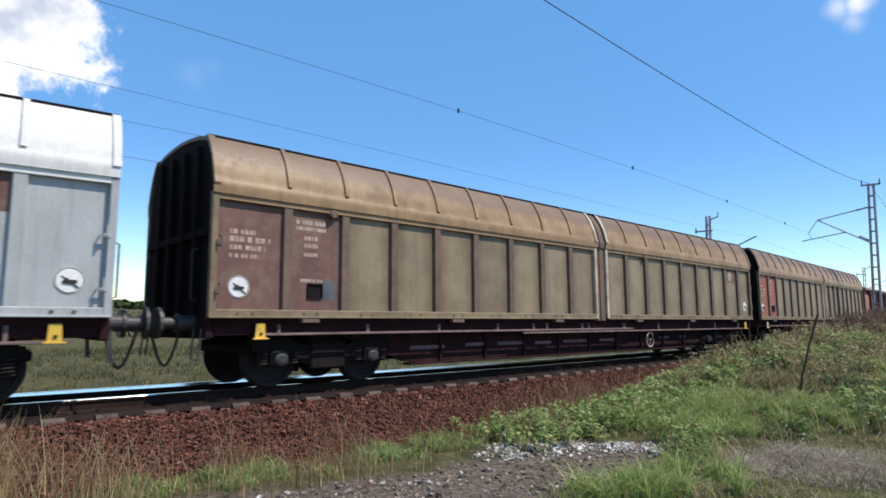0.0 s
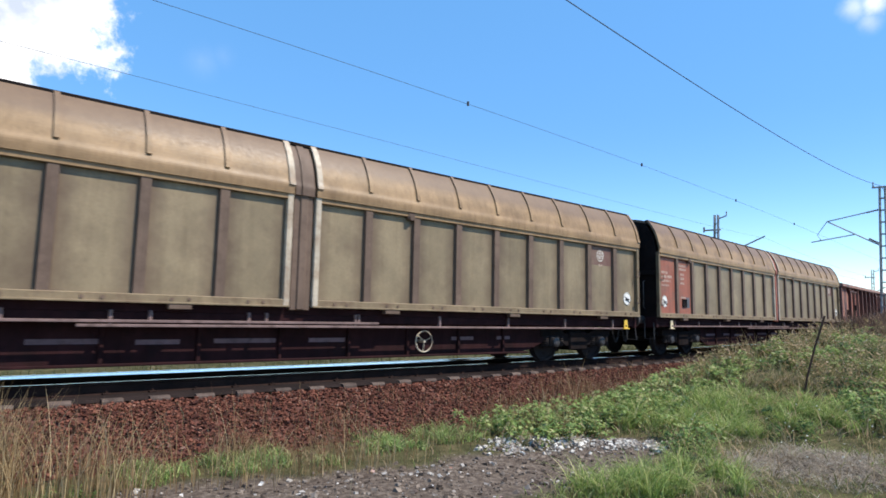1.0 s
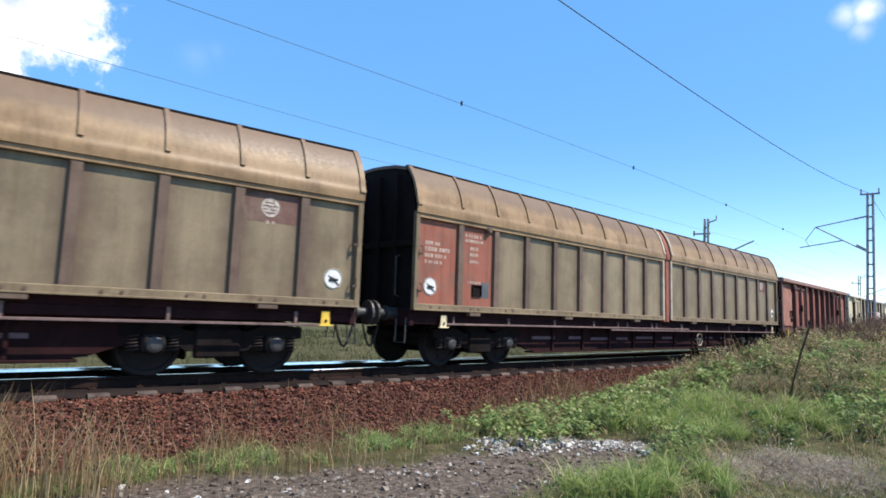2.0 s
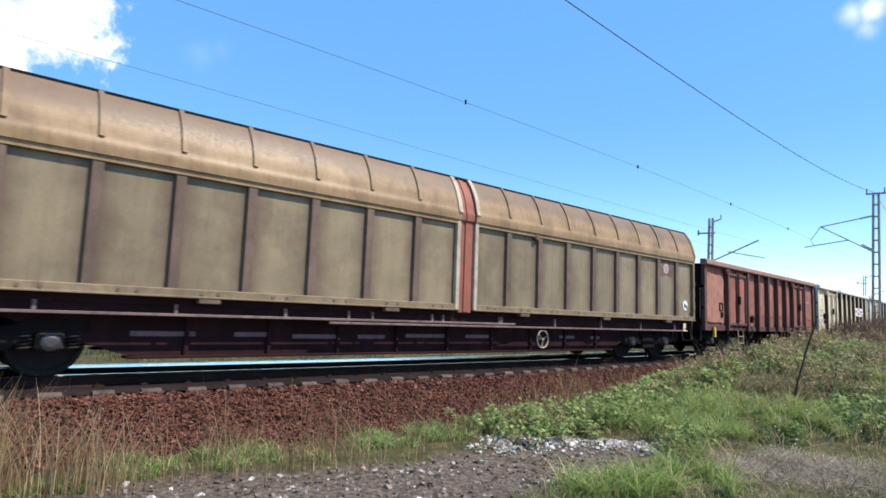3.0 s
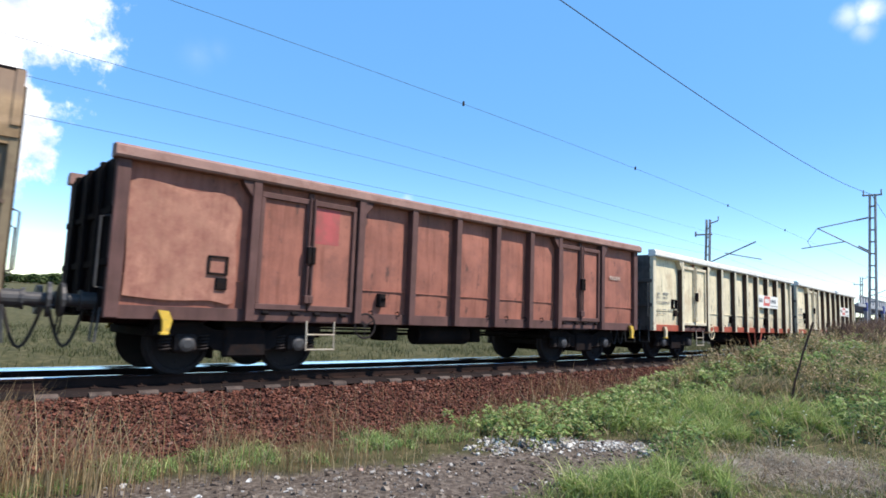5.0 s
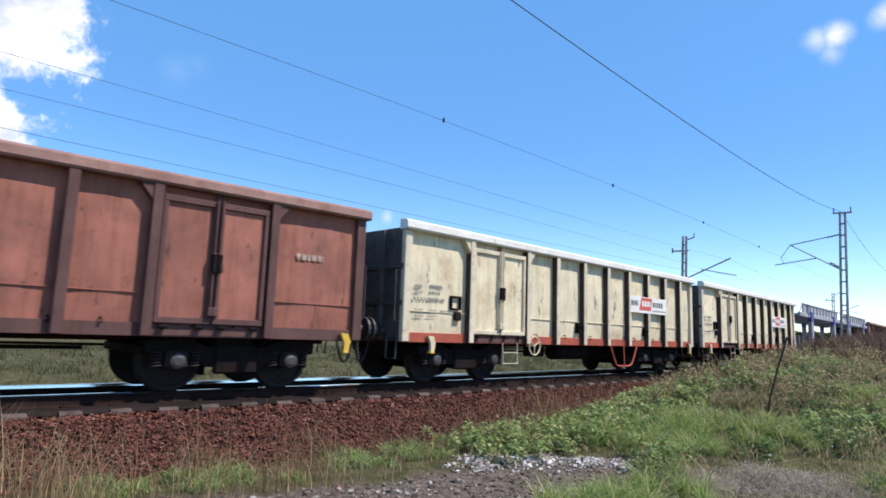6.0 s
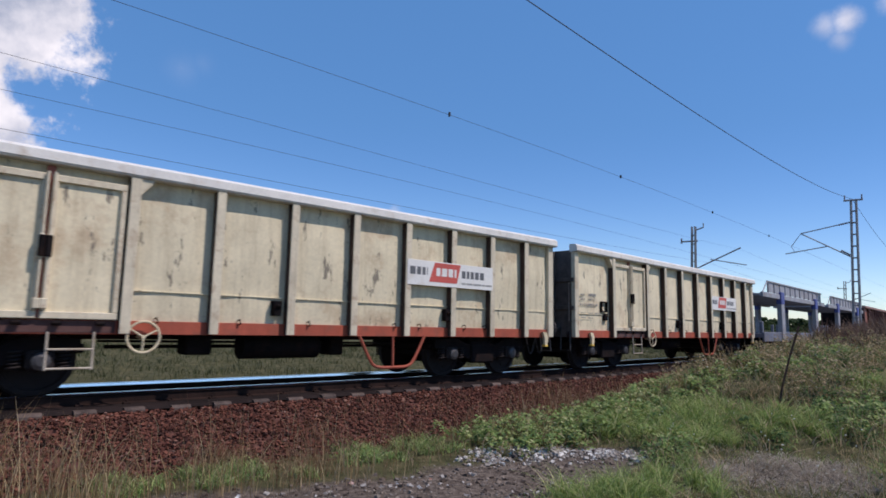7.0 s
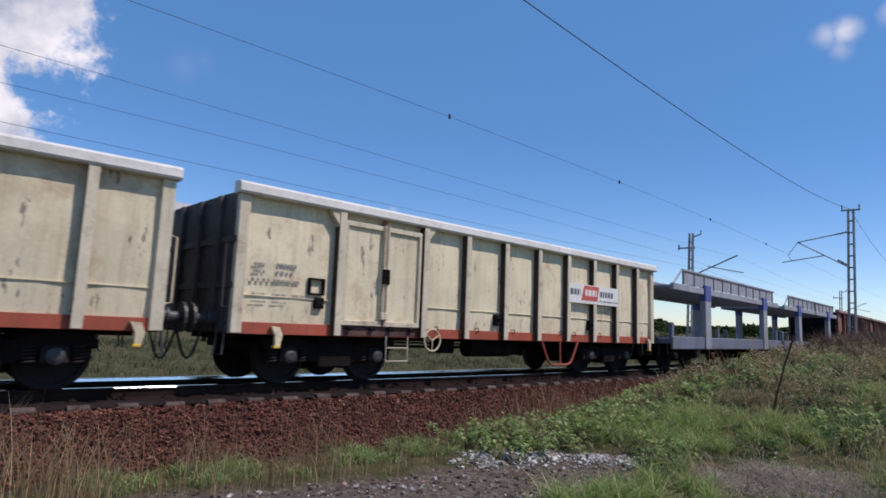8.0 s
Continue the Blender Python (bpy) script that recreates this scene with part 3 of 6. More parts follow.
    # sliding walls
    for s in (-1, 1):
        for k, (u0, u1) in enumerate(((0.54, 10.52), (10.93, LH - 0.54))):
            a, b = X(u0), X(u1)
            n, edge = 9, 0.10
            step = (b - a) / n
            grid = [a + i * step + (0.0, 0.13, 0.11, 0.07, 0.03, 0, 0, 0, 0, 0)[i] * (1 - k) for i in range(n + 1)]
            bm = bmesh.new()
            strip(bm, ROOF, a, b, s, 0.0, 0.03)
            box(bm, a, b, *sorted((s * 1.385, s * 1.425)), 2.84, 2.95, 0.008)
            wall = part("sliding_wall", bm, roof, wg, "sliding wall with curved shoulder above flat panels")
            bm = bmesh.new()
            box(bm, a, b, *sorted((s * 1.36, s * 1.425)), 1.10, 1.225, 0.012)
            box(bm, a, b, *sorted((s * 1.40, s * 1.455)), 1.095, 1.125, 0.006)
            part("sill", bm, sill, wall)
            for i in range(n):
                x0, x1 = grid[i], grid[i + 1]
                red = k == 0 and i < 2 and s < 0
                mt = marked if red else panel
                bm = bmesh.new()
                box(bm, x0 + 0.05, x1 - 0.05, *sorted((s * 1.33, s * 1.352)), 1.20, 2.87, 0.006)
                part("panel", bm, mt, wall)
            for i in range(n + 1):
                x = grid[i]
                if i in (0, n):
                    w0, w1 = (x, x + 0.10) if i == 0 else (x - 0.10, x)
                    bm = bmesh.new()
                    box(bm, w0, w1, *sorted((s * 1.34, s * 1.432)), 1.10, 2.95, 0.008)
                    outer = (k == 0 and i == 0) or (k == 1 and i == n)
                    part("edge_post", bm, sill if outer else M_SEAMPALE if roof is not M_WHITER else panel, wall)
                    bm = bmesh.new()
                    strip(bm, ROOF[4:], w0, w1, s, 0.02, 0.035)
                    part("edge_rib", bm, M_SEAMPALE if not outer and roof is not M_WHITER else roof, wall)
                else:
                    bm = bmesh.new()
                    prism(bm, [(x - 0.085, s * 1.345), (x - 0.07, s * 1.412), (x + 0.07, s * 1.412), (x + 0.085, s * 1.345)], 1.22, 2.88, "x")
                    for v in bm.verts:
                        v.co = Vector((v.co.y, v.co.z, v.co.x))
                    bmesh.ops.recalc_face_normals(bm, faces=bm.faces[:])
                    part("post", bm, post, wall)
                    bm = bmesh.new()
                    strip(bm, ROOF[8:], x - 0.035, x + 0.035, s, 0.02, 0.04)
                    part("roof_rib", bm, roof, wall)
            # latch by the second post, rollers on the sill
            bm = bmesh.new()
            xl = a + 2 * step - 0.16
            box(bm, xl - 0.07, xl + 0.09, *sorted((s * 1.36, s * 1.44)), 2.78, 2.93, 0.015)
            rod(bm, (xl, s * 1.40, 2.82), (xl, s * 1.46, 2.82), 0.05, 10)
            part("latch", bm, M_POST, wall, "small bracket with a round eye")
            bm = bmesh.new()
            for i in range(n):
                x = a + (i + 0.5) * step
                for d in (-0.12, 0.12):
                    rod(bm, (x + d, s * 1.42, 1.165), (x + d, s * 1.436, 1.165), 0.026, 8)
                if i % 3 == 1:
                    box(bm, x - 0.16, x + 0.16, *sorted((s * 1.33, s * 1.445)), 1.02, 1.10, 0.01)
            tagged(part("sill_bolts", bm, M_POST, wall), kind="stuff")
            if writing and s < 0:
                x = a + 8.55 * step if k == 1 else a + 0.42 * step
                prohibition_disc(wall, x, -1.355, 1.56)
                xo = b - 0.12 if k == 1 else a + 0.12
                for z in (1.45, 2.15):
                    bm = bmesh.new()
                    tube(bm, [(xo, -1.43, z), (xo, -1.50, z), (xo, -1.50, z + 0.14), (xo, -1.43, z + 0.14)], 0.012, 6)
                    box(bm, xo - 0.05, xo + 0.05, -1.445, -1.43, z - 0.02, z + 0.03)
                    part("grab_handle", bm, post, wall)
        # centre post between the walls
        bm = bmesh.new()
        strip(bm, ROOF, X(10.55), X(10.90), s, -0.03, 0.03)
        box(bm, X(10.55), X(10.90), *sorted((s * 1.30, s * 1.385)), 1.05, 2.98, 0.01)
        box(bm, X(10.66), X(10.79), *sorted((s * 1.38, s * 1.41)), 1.06, 2.98, 0.01)
        strip(bm, ROOF, X(10.66), X(10.79), s, 0.0, 0.02)
        part("centre_post", bm, seam, wg, "painted centre post between the sliding walls")
        # twin step rail under the walls
        for u0, u1, dz in ((1.3, 12.3, 0.0), (7.6, 19.9, -0.06)):
            bm = bmesh.new()
            box(bm, X(u0), X(u1), *sorted((s * 1.33, s * 1.37)), 0.83 + dz, 0.87 + dz, 0.006)
            for j in range(7):
                x = X(u0 + 0.4 + j * (u1 - u0 - 0.8) / 6)
                box(bm, x - 0.025, x + 0.025, *sorted((s * 1.27, s * 1.34)), 0.84 + dz, 1.0, 0.004)
            part("operating_rail", bm, M_RODTAN, wg, "long brown operating rod under the wall")
        for u in (1.37, 20.0):
            bm = bmesh.new()
            prism(bm, [(X(u) - 0.075, 1.02), (X(u) + 0.06, 1.02), (X(u) + 0.075, 0.80), (X(u) - 0.09, 0.80)], *sorted((s * 1.38, s * 1.395)), "y")
            box(bm, X(u) - 0.13, X(u) + 0.12, *sorted((s * 1.37, s * 1.42)), 0.775, 0.80, 0.004)
            pl = part("lever_plate", bm, plates, wg, "pale brake lever plate")
            bm = bmesh.new()
            rod(bm, (X(u), s * 1.39, 0.86), (X(u), s * 1.41, 0.86), 0.025, 8)
            part("pivot", bm, M_BLACKP, pl)
    # hand wheel of the parking brake
    bm = bmesh.new()
    c = (X(13.47), -1.2, 0.52)
    ring(bm, c, 0.20, 0.014, "y", 24, 6)
    for k in range(3):
        a = 2 * math.pi * k / 3 + 0.4
        rod(bm, c, (c[0] + 0.2 * math.cos(a), c[1], c[2] + 0.2 * math.sin(a)), 0.009, 6)
    rod(bm, (c[0], -1.22, c[2]), (c[0], -0.95, c[2]), 0.03, 8)
    part("hand_wheel", bm, M_SEAMPALE, wg, "pale parking brake hand wheel")
    # air tank and brake gear between the girders
    bm = bmesh.new()
    rod(bm, (X(8.6), -0.6, 0.62), (X(9.9), -0.6, 0.62), 0.19, 14)
    part("air_tank", bm, M_DARK, wg)
    if writing:
        y = -1.352
        bars("worn_writing", [(X(0.85), X(1.25), 2.36, 0.07), (X(0.85), X(1.5), 2.24, 0.08), (X(0.85), X(1.42), 2.12, 0.07), (X(0.85), X(1.3), 2.0, 0.06)], M_TEXT, wg, y, rnd, "rows of worn white writing")
        bars("worn_writing", [(X(1.95), X(2.5), 2.62, 0.07), (X(1.95), X(2.5), 2.52, 0.06), (X(2.1), X(2.35), 2.36, 0.07), (X(2.1), X(2.35), 2.24, 0.07), (X(2.1), X(2.35), 2.10, 0.06), (X(2.05), X(2.45), 1.68, 0.05)], M_TEXT, wg, y, rnd, "rows of worn white writing")
        bm = bmesh.new()
        x = X(2.3)
        for d in ((-0.13, 0.15, 1.42, 1.44), (-0.13, 0.15, 1.64, 1.66), (-0.13, -0.11, 1.42, 1.66), (0.13, 0.15, 1.42, 1.66)):
            box(bm, x + d[0], x + d[1], -1.385, -1.35, d[2], d[3])
        box(bm, x - 0.12, x + 0.14, -1.36, -1.352, 1.43, 1.65)
        part("label_holder", bm, M_DARK, wg, "small dark card holder")
        bm = bmesh.new()
        box(bm, X(2.5) - 0.05, X(2.5) + 0.19, -1.355, -1.352, 1.40, 1.72)
        part("grey_patch", bm, material("slate_patch", (0.11, 0.115, 0.13), 0.6), wg)
        # round emblem on a darker repainted panel top near the other end
        bm = bmesh.new()
        x7 = X(10.93) + 7 * (LH - 0.54 - 10.93) / 9
        box(bm, x7 + 0.09, x7 + (LH - 0.54 - 10.93) / 9 - 0.09, -1.3535, -1.351, 2.36, 2.86)
        part("repainted_patch", bm, M_PURPLE, wg, "darker repainted patch behind the emblem")
        bm = bmesh.new()
        xm = X(18.95)
        lathe(bm, [(0.0, 0.15), (-0.003, 0.15)], (xm, -1.3535, 2.6), 24)
        emblem = part("emblem", bm, M_WORNWHITE, wg, "worn white round emblem")
        bm = bmesh.new()
        for x0, x1, z in ((-0.09, 0.05, 2.665), (-0.12, 0.02, 2.615), (0.05, 0.12, 2.615), (-0.11, -0.04, 2.56), (-0.01, 0.11, 2.56), (-0.07, 0.08, 2.505)):
            box(bm, xm + x0, xm + x1, -1.360, -1.3565, z, z + 0.016)
        tagged(part("emblem_mark", bm, marked, emblem), kind="stuff")
        bars("worn_writing", [(xm - 0.05, xm + 0.1, 2.34, 0.05)], M_TEXT, wg, y, rnd)
    for x in (-half + 2.75, half - 2.75):
        add_bogie(wg, x)
    add_ends(wg, half, bh, M_GREASE)
    return wg


def dented_sheet(bm, posts, s, y, z0, z1, seed):
    """Steel side sheet, bulged and dented between its posts."""
    xs = []
    for a, b in zip(posts[:-1], posts[1:]):
        n = max(6, int((b - a) / 0.11))
        xs += [(a + (b - a) * i / n, i / n, len(xs)) for i in range(n)]
    xs.append((posts[-1], 1.0, 0))
    nz = 18
    rows = []
    bay = -1
    for x, q, _ in xs:
        bay += q == 0.0
        amp = 0.018 + 0.030 * (0.5 + 0.5 * noise.noise(Vector((bay * 3.7, seed * 1.9, 0))))
        col = []
        for j in range(nz + 1):
            p = j / nz
            out = amp * math.sin(math.pi * q) ** 0.8 * math.sin(math.pi * min(1, p * 1.05)) ** 0.7
            out += 0.016 * noise.noise(Vector((x * 2.3, p * 4.5, seed))) * math.sin(math.pi * q) * math.sin(math.pi * p)
            out += 0.008 * noise.noise(Vector((x * 6, p * 11, seed + 9))) * math.sin(math.pi * q)
            col.append(bm.verts.new((x, s * (y + out), z0 + (z1 - z0) * p)))
        rows.append(col)
    for a, b in zip(rows[:-1], rows[1:]):
        for j in range(nz):
            f = (a[j], b[j], b[j + 1], a[j + 1])
            face = bm.faces.new(f if s < 0 else f[::-1])
            face.smooth = True


def open_wagon(label, wall, post, rim, stripe, plate, doors, seed, cream):
    """High-sided open wagon: rim, side posts, double doors, bogies."""
    rnd = random.Random(seed)
    wg = empty("open_wagon", label, "freight wagon", "wagons of the freight train")
    half, bh = LE / 2, LE / 2 - 0.44
    X = lambda u: u - half
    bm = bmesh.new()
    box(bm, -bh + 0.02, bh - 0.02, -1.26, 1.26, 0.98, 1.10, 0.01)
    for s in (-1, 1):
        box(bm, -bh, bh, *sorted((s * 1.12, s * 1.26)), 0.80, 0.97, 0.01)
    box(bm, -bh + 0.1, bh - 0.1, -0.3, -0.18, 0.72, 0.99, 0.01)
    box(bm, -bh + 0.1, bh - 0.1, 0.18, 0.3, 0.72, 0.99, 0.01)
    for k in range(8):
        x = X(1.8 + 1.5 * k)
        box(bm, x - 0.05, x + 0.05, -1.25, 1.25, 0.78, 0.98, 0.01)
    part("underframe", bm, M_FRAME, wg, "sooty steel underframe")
    for e in (-1, 1):
        bm = bmesh.new()
        box(bm, *sorted((e * (bh - 0.05), e * bh)), -1.37, 1.37, 0.82, 3.0, 0.006)
        # dark coats that carry the shade of the end walls
        em = M_DARK if not cream else M_SHADECREAM
        end = part("end_wall", bm, em, wg, "dirty ribbed end wall with its shade painted in")
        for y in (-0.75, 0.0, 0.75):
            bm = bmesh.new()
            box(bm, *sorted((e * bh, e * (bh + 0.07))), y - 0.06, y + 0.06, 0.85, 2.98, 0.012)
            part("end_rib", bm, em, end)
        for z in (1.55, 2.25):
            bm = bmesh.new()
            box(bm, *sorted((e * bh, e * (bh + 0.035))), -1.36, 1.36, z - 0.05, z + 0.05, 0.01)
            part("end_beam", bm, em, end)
        bm = bmesh.new()
        tube(bm, [(e * bh, -1.28, 1.2), (e * (bh + 0.12), -1.28, 1.22), (e * (bh + 0.12), -1.28, 2.15), (e * bh, -1.28, 2.18)], 0.016, 6)
        part("handrail", bm, M_CREAMPL if cream and e > 0 else M_GREASE, end)
    # sides
    for s in (-1, 1):
        bm = bmesh.new()
        box(bm, -bh, bh, *sorted((s * 1.27, s * 1.285)), 0.99, 2.99, 0.004)
        dented_sheet(bm, [-bh] + [X(u) for u in doors[0]] + [bh], s, 1.300, 0.99, 2.97, seed + (0 if s < 0 else 40))
        side = part("side_wall", bm, wall, wg, "dented painted steel side")
        bm = bmesh.new()
        box(bm, -bh, bh, *sorted((s * 1.27, s * 1.345)), 0.81, 0.995, 0.004)
        part("bottom_flange", bm, stripe, side, "painted bottom flange")
        bm = bmesh.new()
        prism(bm, [(s * 1.27, 2.955), (s * 1.47, 2.955), (s * 1.495, 2.985), (s * 1.49, 3.10), (s * 1.43, 3.145), (s * 1.27, 3.145)], -bh - 0.06, bh + 0.06)
        part("top_rim", bm, rim, side, "worn pale rolled top rim")
        bm = bmesh.new()
        box(bm, -bh + 0.1, bh - 0.1, *sorted((s * 1.30, s * 1.345)), 1.40, 1.412)
        part("weld_seam", bm, wall, side)
        posts = doors[0]
        for i, u in enumerate(posts):
            x = X(u)
            gus = i in doors[1]
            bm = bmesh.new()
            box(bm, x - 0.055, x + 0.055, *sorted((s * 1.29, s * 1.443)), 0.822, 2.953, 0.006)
            # on cream wagons the web's dark colour stands for the post's shaded side
            part("post_web", bm, M_SHADEWEB if cream else M_OXIDEP, side, "rusty brown post side, shade painted in on cream wagons")
            bm = bmesh.new()
            box(bm, x - 0.068, x + 0.068, *sorted((s * 1.443, s * 1.465)), 0.82, 2.955, 0.006)
            if gus:
                d = 0.24 * (1 if doors[1].index(i) % 2 else -1)
                prism(bm, [(x, 2.955), (x + d, 2.955), (x + d * 0.85, 2.88), (x + d * 0.3, 2.72), (x, 2.6)], *sorted((s * 1.31, s * 1.445)), "y")
            part("side_post", bm, post, side)
        for u in (0.52, LE - 0.52):
            bm = bmesh.new()
            box(bm, X(u) - 0.09, X(u) + 0.09, *sorted((s * 1.29, s * 1.40)), 0.82, 2.955, 0.01)
            part("corner_post", bm, post if not cream else M_CREAMPOST, side)
        # double doors
        for d0, d1 in doors[2]:
            mid = (d0 + d1) / 2
            for q, (a, b) in enumerate(((d0 + 0.09, mid - 0.02), (mid + 0.02, d1 - 0.09))):
                bm = bmesh.new()
                xa, xb = X(a), X(b)
                box(bm, xa, xb, *sorted((s * 1.33, s * 1.365)), 1.03, 2.82, 0.006)
                door = part("door", bm, wall, side, "plain steel side door")
                bm = bmesh.new()
                for f in ((xa, xb, 2.74, 2.83), (xa, xb, 1.0, 1.09), (xa, xa + 0.07, 1.09, 2.74), (xb - 0.07, xb, 1.09, 2.74)):
                    box(bm, f[0], f[1], *sorted((s * 1.36, s * 1.415)), f[2], f[3], 0.008)
                part("door_frame", bm, post if not cream else M_CREAMPOST, door)
                bm = bmesh.new()
                xl = xb - 0.02 if q == 0 else xa + 0.02
                rod(bm, (xl, s * 1.45, 1.15), (xl, s * 1.45, 2.85), 0.018, 6)
                box(bm, xl - 0.03, xl + 0.03, *sorted((s * 1.42, s * 1.49)), 1.75, 2.05, 0.01)
                box(bm, xl - 0.04, xl + 0.04, *sorted((s * 1.42, s * 1.48)), 1.12, 1.25, 0.01)
                part("door_bolt", bm, M_CREAMPOST if cream else M_OXIDEP, door, "upright locking bar")
                bm = bmesh.new()
                box(bm, xl - 0.035, xl + 0.035, *sorted((s * 1.43, s * 1.50)), 1.76, 2.04, 0.012)
                part("latch", bm, M_DARK, door, "dark latch handle")
                xm = (xa + xb) / 2
                for dx in (-0.25, 0.25):
                    bm = bmesh.new()
                    rod(bm, (xm + dx - 0.05, s * 1.40, 0.95), (xm + dx + 0.05, s * 1.40, 0.95), 0.03, 8)
                    part("hinge", bm, M_DARK, door)
            bm = bmesh.new()
            box(bm, X(mid) - 0.05, X(mid) + 0.05, *sorted((s * 1.345, s * 1.385)), 1.0, 2.94, 0.008)
            part("door_rebate", bm, M_SEAMRED if cream else M_OXIDEP, side, "rust-red strip between the two doors")
            bm = bmesh.new()
            box(bm, X(d0) + 0.09, X(d1) - 0.09, *sorted((s * 1.345, s * 1.355)), 0.83, 0.985, 0.002)
            part("door_sill", bm, M_OXIDEP, side, "rusty brown door sill")
        # lashing hooks
        bm = bmesh.new()
        us = [0.5 + 0.6 * k for k in range(1, 22)]
        for u in us:
            if rnd.random() < 0.6:
                x = X(u)
                tube(bm, [(x, s * 1.30, 1.03), (x, s * 1.38, 1.05), (x + 0.02, s * 1.38, 0.98), (x - 0.02, s * 1.36, 0.96)], 0.011, 5)
        tagged(part("lashing_hooks", bm, M_DARK, side), kind="stuff")
        for u in (5.38, 9.06) if cream else (4.9,):
            bm = bmesh.new()
            x = X(u + 1.12 if cream else u)
            box(bm, x - 0.07, x + 0.07, *sorted((s * 1.30, s * 1.43)), 1.12, 1.36, 0.012)
            rod(bm, (x, s * 1.42, 1.28), (x, s * 1.46, 1.25), 0.04, 8)
            part("release_box", bm, M_DARK, side)
        for u in (1.2, LE - 0.75):
            bm = bmesh.new()
            x = X(u)
            prism(bm, [(x - 0.10, 0.94), (x + 0.04, 0.93), (x + 0.10, 0.80), (x + 0.06, 0.62), (x - 0.02, 0.62), (x - 0.03, 0.80)], *sorted((s * 1.36, s * 1.42)), "y")
            pl = part("lever_plate", bm, plate, side, "pale tow hook plate")
            bm = bmesh.new()
            box(bm, x - 0.05, x + 0.06, *sorted((s * 1.34, s * 1.44)), 0.60, 0.64, 0.006)
            part("lever", bm, M_YELLOW, pl)
        bm = bmesh.new()
        x = X(1.9)
        for d in ((-0.15, 0.15, 1.48, 1.51), (-0.15, 0.15, 1.73, 1.76), (-0.15, -0.12, 1.48, 1.76), (0.12, 0.15, 1.48, 1.76)):
            box(bm, x + d[0], x + d[1], *sorted((s * 1.32, s * 1.385)), d[2], d[3])
        box(bm, x - 0.02, x + 0.15, *sorted((s * 1.31, s * 1.39)), 1.26, 1.44, 0.01)
        part("label_holder", bm, M_DARK, side, "dark card holder frame")
    # underneath: steps, hand wheel, hanging bracket, tank
    bm = bmesh.new()
    xs = (X(3.42), X(3.94))
    for x in xs:
        tube(bm, [(x, -1.38, 0.84), (x, -1.40, 0.36)], 0.014, 6)
    for z in (0.38, 0.62):
        tube(bm, [(xs[0], -1.40, z), (xs[1], -1.40, z)], 0.014, 6)
    part("ladder_step", bm, M_SEAMPALE, wg, "thin pale two-rung step")
    bm = bmesh.new()
    c = (X(4.53), -1.44, 0.78)
    ring(bm, c, 0.21, 0.017, "y", 26, 6)
    for k in range(3):
        a = 2 * math.pi * k / 3 + 0.5
        rod(bm, c, (c[0] + 0.21 * math.cos(a), c[1], c[2] + 0.21 * math.sin(a)), 0.012, 6)
    rod(bm, (c[0], -1.45, c[2]), (c[0], -1.2, c[2]), 0.025, 8)
    part("hand_wheel", bm, M_CREAMPL if cream else M_BRAKE, wg, "thin cream hand wheel" if cream else "brown hand wheel")
    if cream:
        bm = bmesh.new()
        tube(bm, rounded([(X(8.1), 0.82), (X(8.34), 0.40), (X(8.5), 0.27), (X(8.85), 0.255), (X(9.2), 0.27), (X(9.36), 0.40), (X(9.6), 0.82)], 3, -1.39), 0.028, 8)
        tube(bm, [(X(8.85), -1.40, 0.26), (X(8.85), -1.38, 0.82)], 0.022, 8)
        part("towing_bracket", bm, M_STRIPE, wg, "faded red hanging bracket")
    bm = bmesh.new()
    rod(bm, (X(6.2), -0.75, 0.62), (X(7.6), -0.75, 0.62), 0.2, 16)
    box(bm, X(5.3), X(5.7), -0.9, -0.5, 0.5, 0.85, 0.03)
    box(bm, X(8.0), X(8.3), -0.6, -0.2, 0.45, 0.85, 0.03)
    part("air_tank", bm, M_DARK, wg)
    bm = bmesh.new()
    tube(bm, [(X(4.4), 0.0, 0.6), (X(9.6), 0.0, 0.6)], 0.03, 6)
    tube(bm, [(X(4.2), -0.45, 0.7), (X(9.8), -0.4, 0.66)], 0.02, 6)
    part("brake_rod", bm, M_DARK, wg)
    for x in (-4.5, 4.5):
        add_bogie(wg, x)
    add_ends(wg, half, bh, M_GREASE)
    y = -1.352
    if cream:
        bars("worn_writing", [(X(0.75), X(0.95), 1.87, 0.05), (X(1.15), X(1.5), 1.87, 0.07), (X(0.75), X(0.95), 1.76, 0.05), (X(1.15), X(1.45), 1.76, 0.06), (X(0.72), X(1.6), 1.62, 0.06)], M_GREYTEXT, wg, y, rnd, "rows of worn grey writing")
        bars("worn_writing", [(X(0.75), X(1.0), 1.42, 0.03), (X(1.1), X(1.35), 1.42, 0.03), (X(1.45), X(1.7), 1.42, 0.03), (X(0.75), X(1.0), 1.3, 0.03), (X(1.1), X(1.35), 1.3, 0.03)], M_GREYTEXT, wg, y, rnd)
        # company board across two bays
        bm = bmesh.new()
        box(bm, X(9.08), X(11.42), -1.475, -1.465, 1.79, 2.27, 0.003)
        sign = part("company_board", bm, M_SIGNWHITE, wg, "white board with red slanted block and lettering")
        bm = bmesh.new()
        prism(bm, [(X(9.62), 1.87), (X(9.76), 2.25), (X(10.46), 2.25), (X(10.36), 1.87)], -1.479, -1.475, "y")
        part("red_block", bm, M_SIGNRED, sign)
        bars("sign_lettering", [(X(9.14), X(9.58), 1.99, 0.15), (X(10.5), X(11.15), 1.99, 0.15)], M_SIGNGREY, sign, -1.475, rnd, "row of dark bars")
        bars("sign_lettering", [(X(9.80), X(10.34), 1.99, 0.16)], M_SIGNWHITE, sign, -1.479, rnd, "row of white bars")
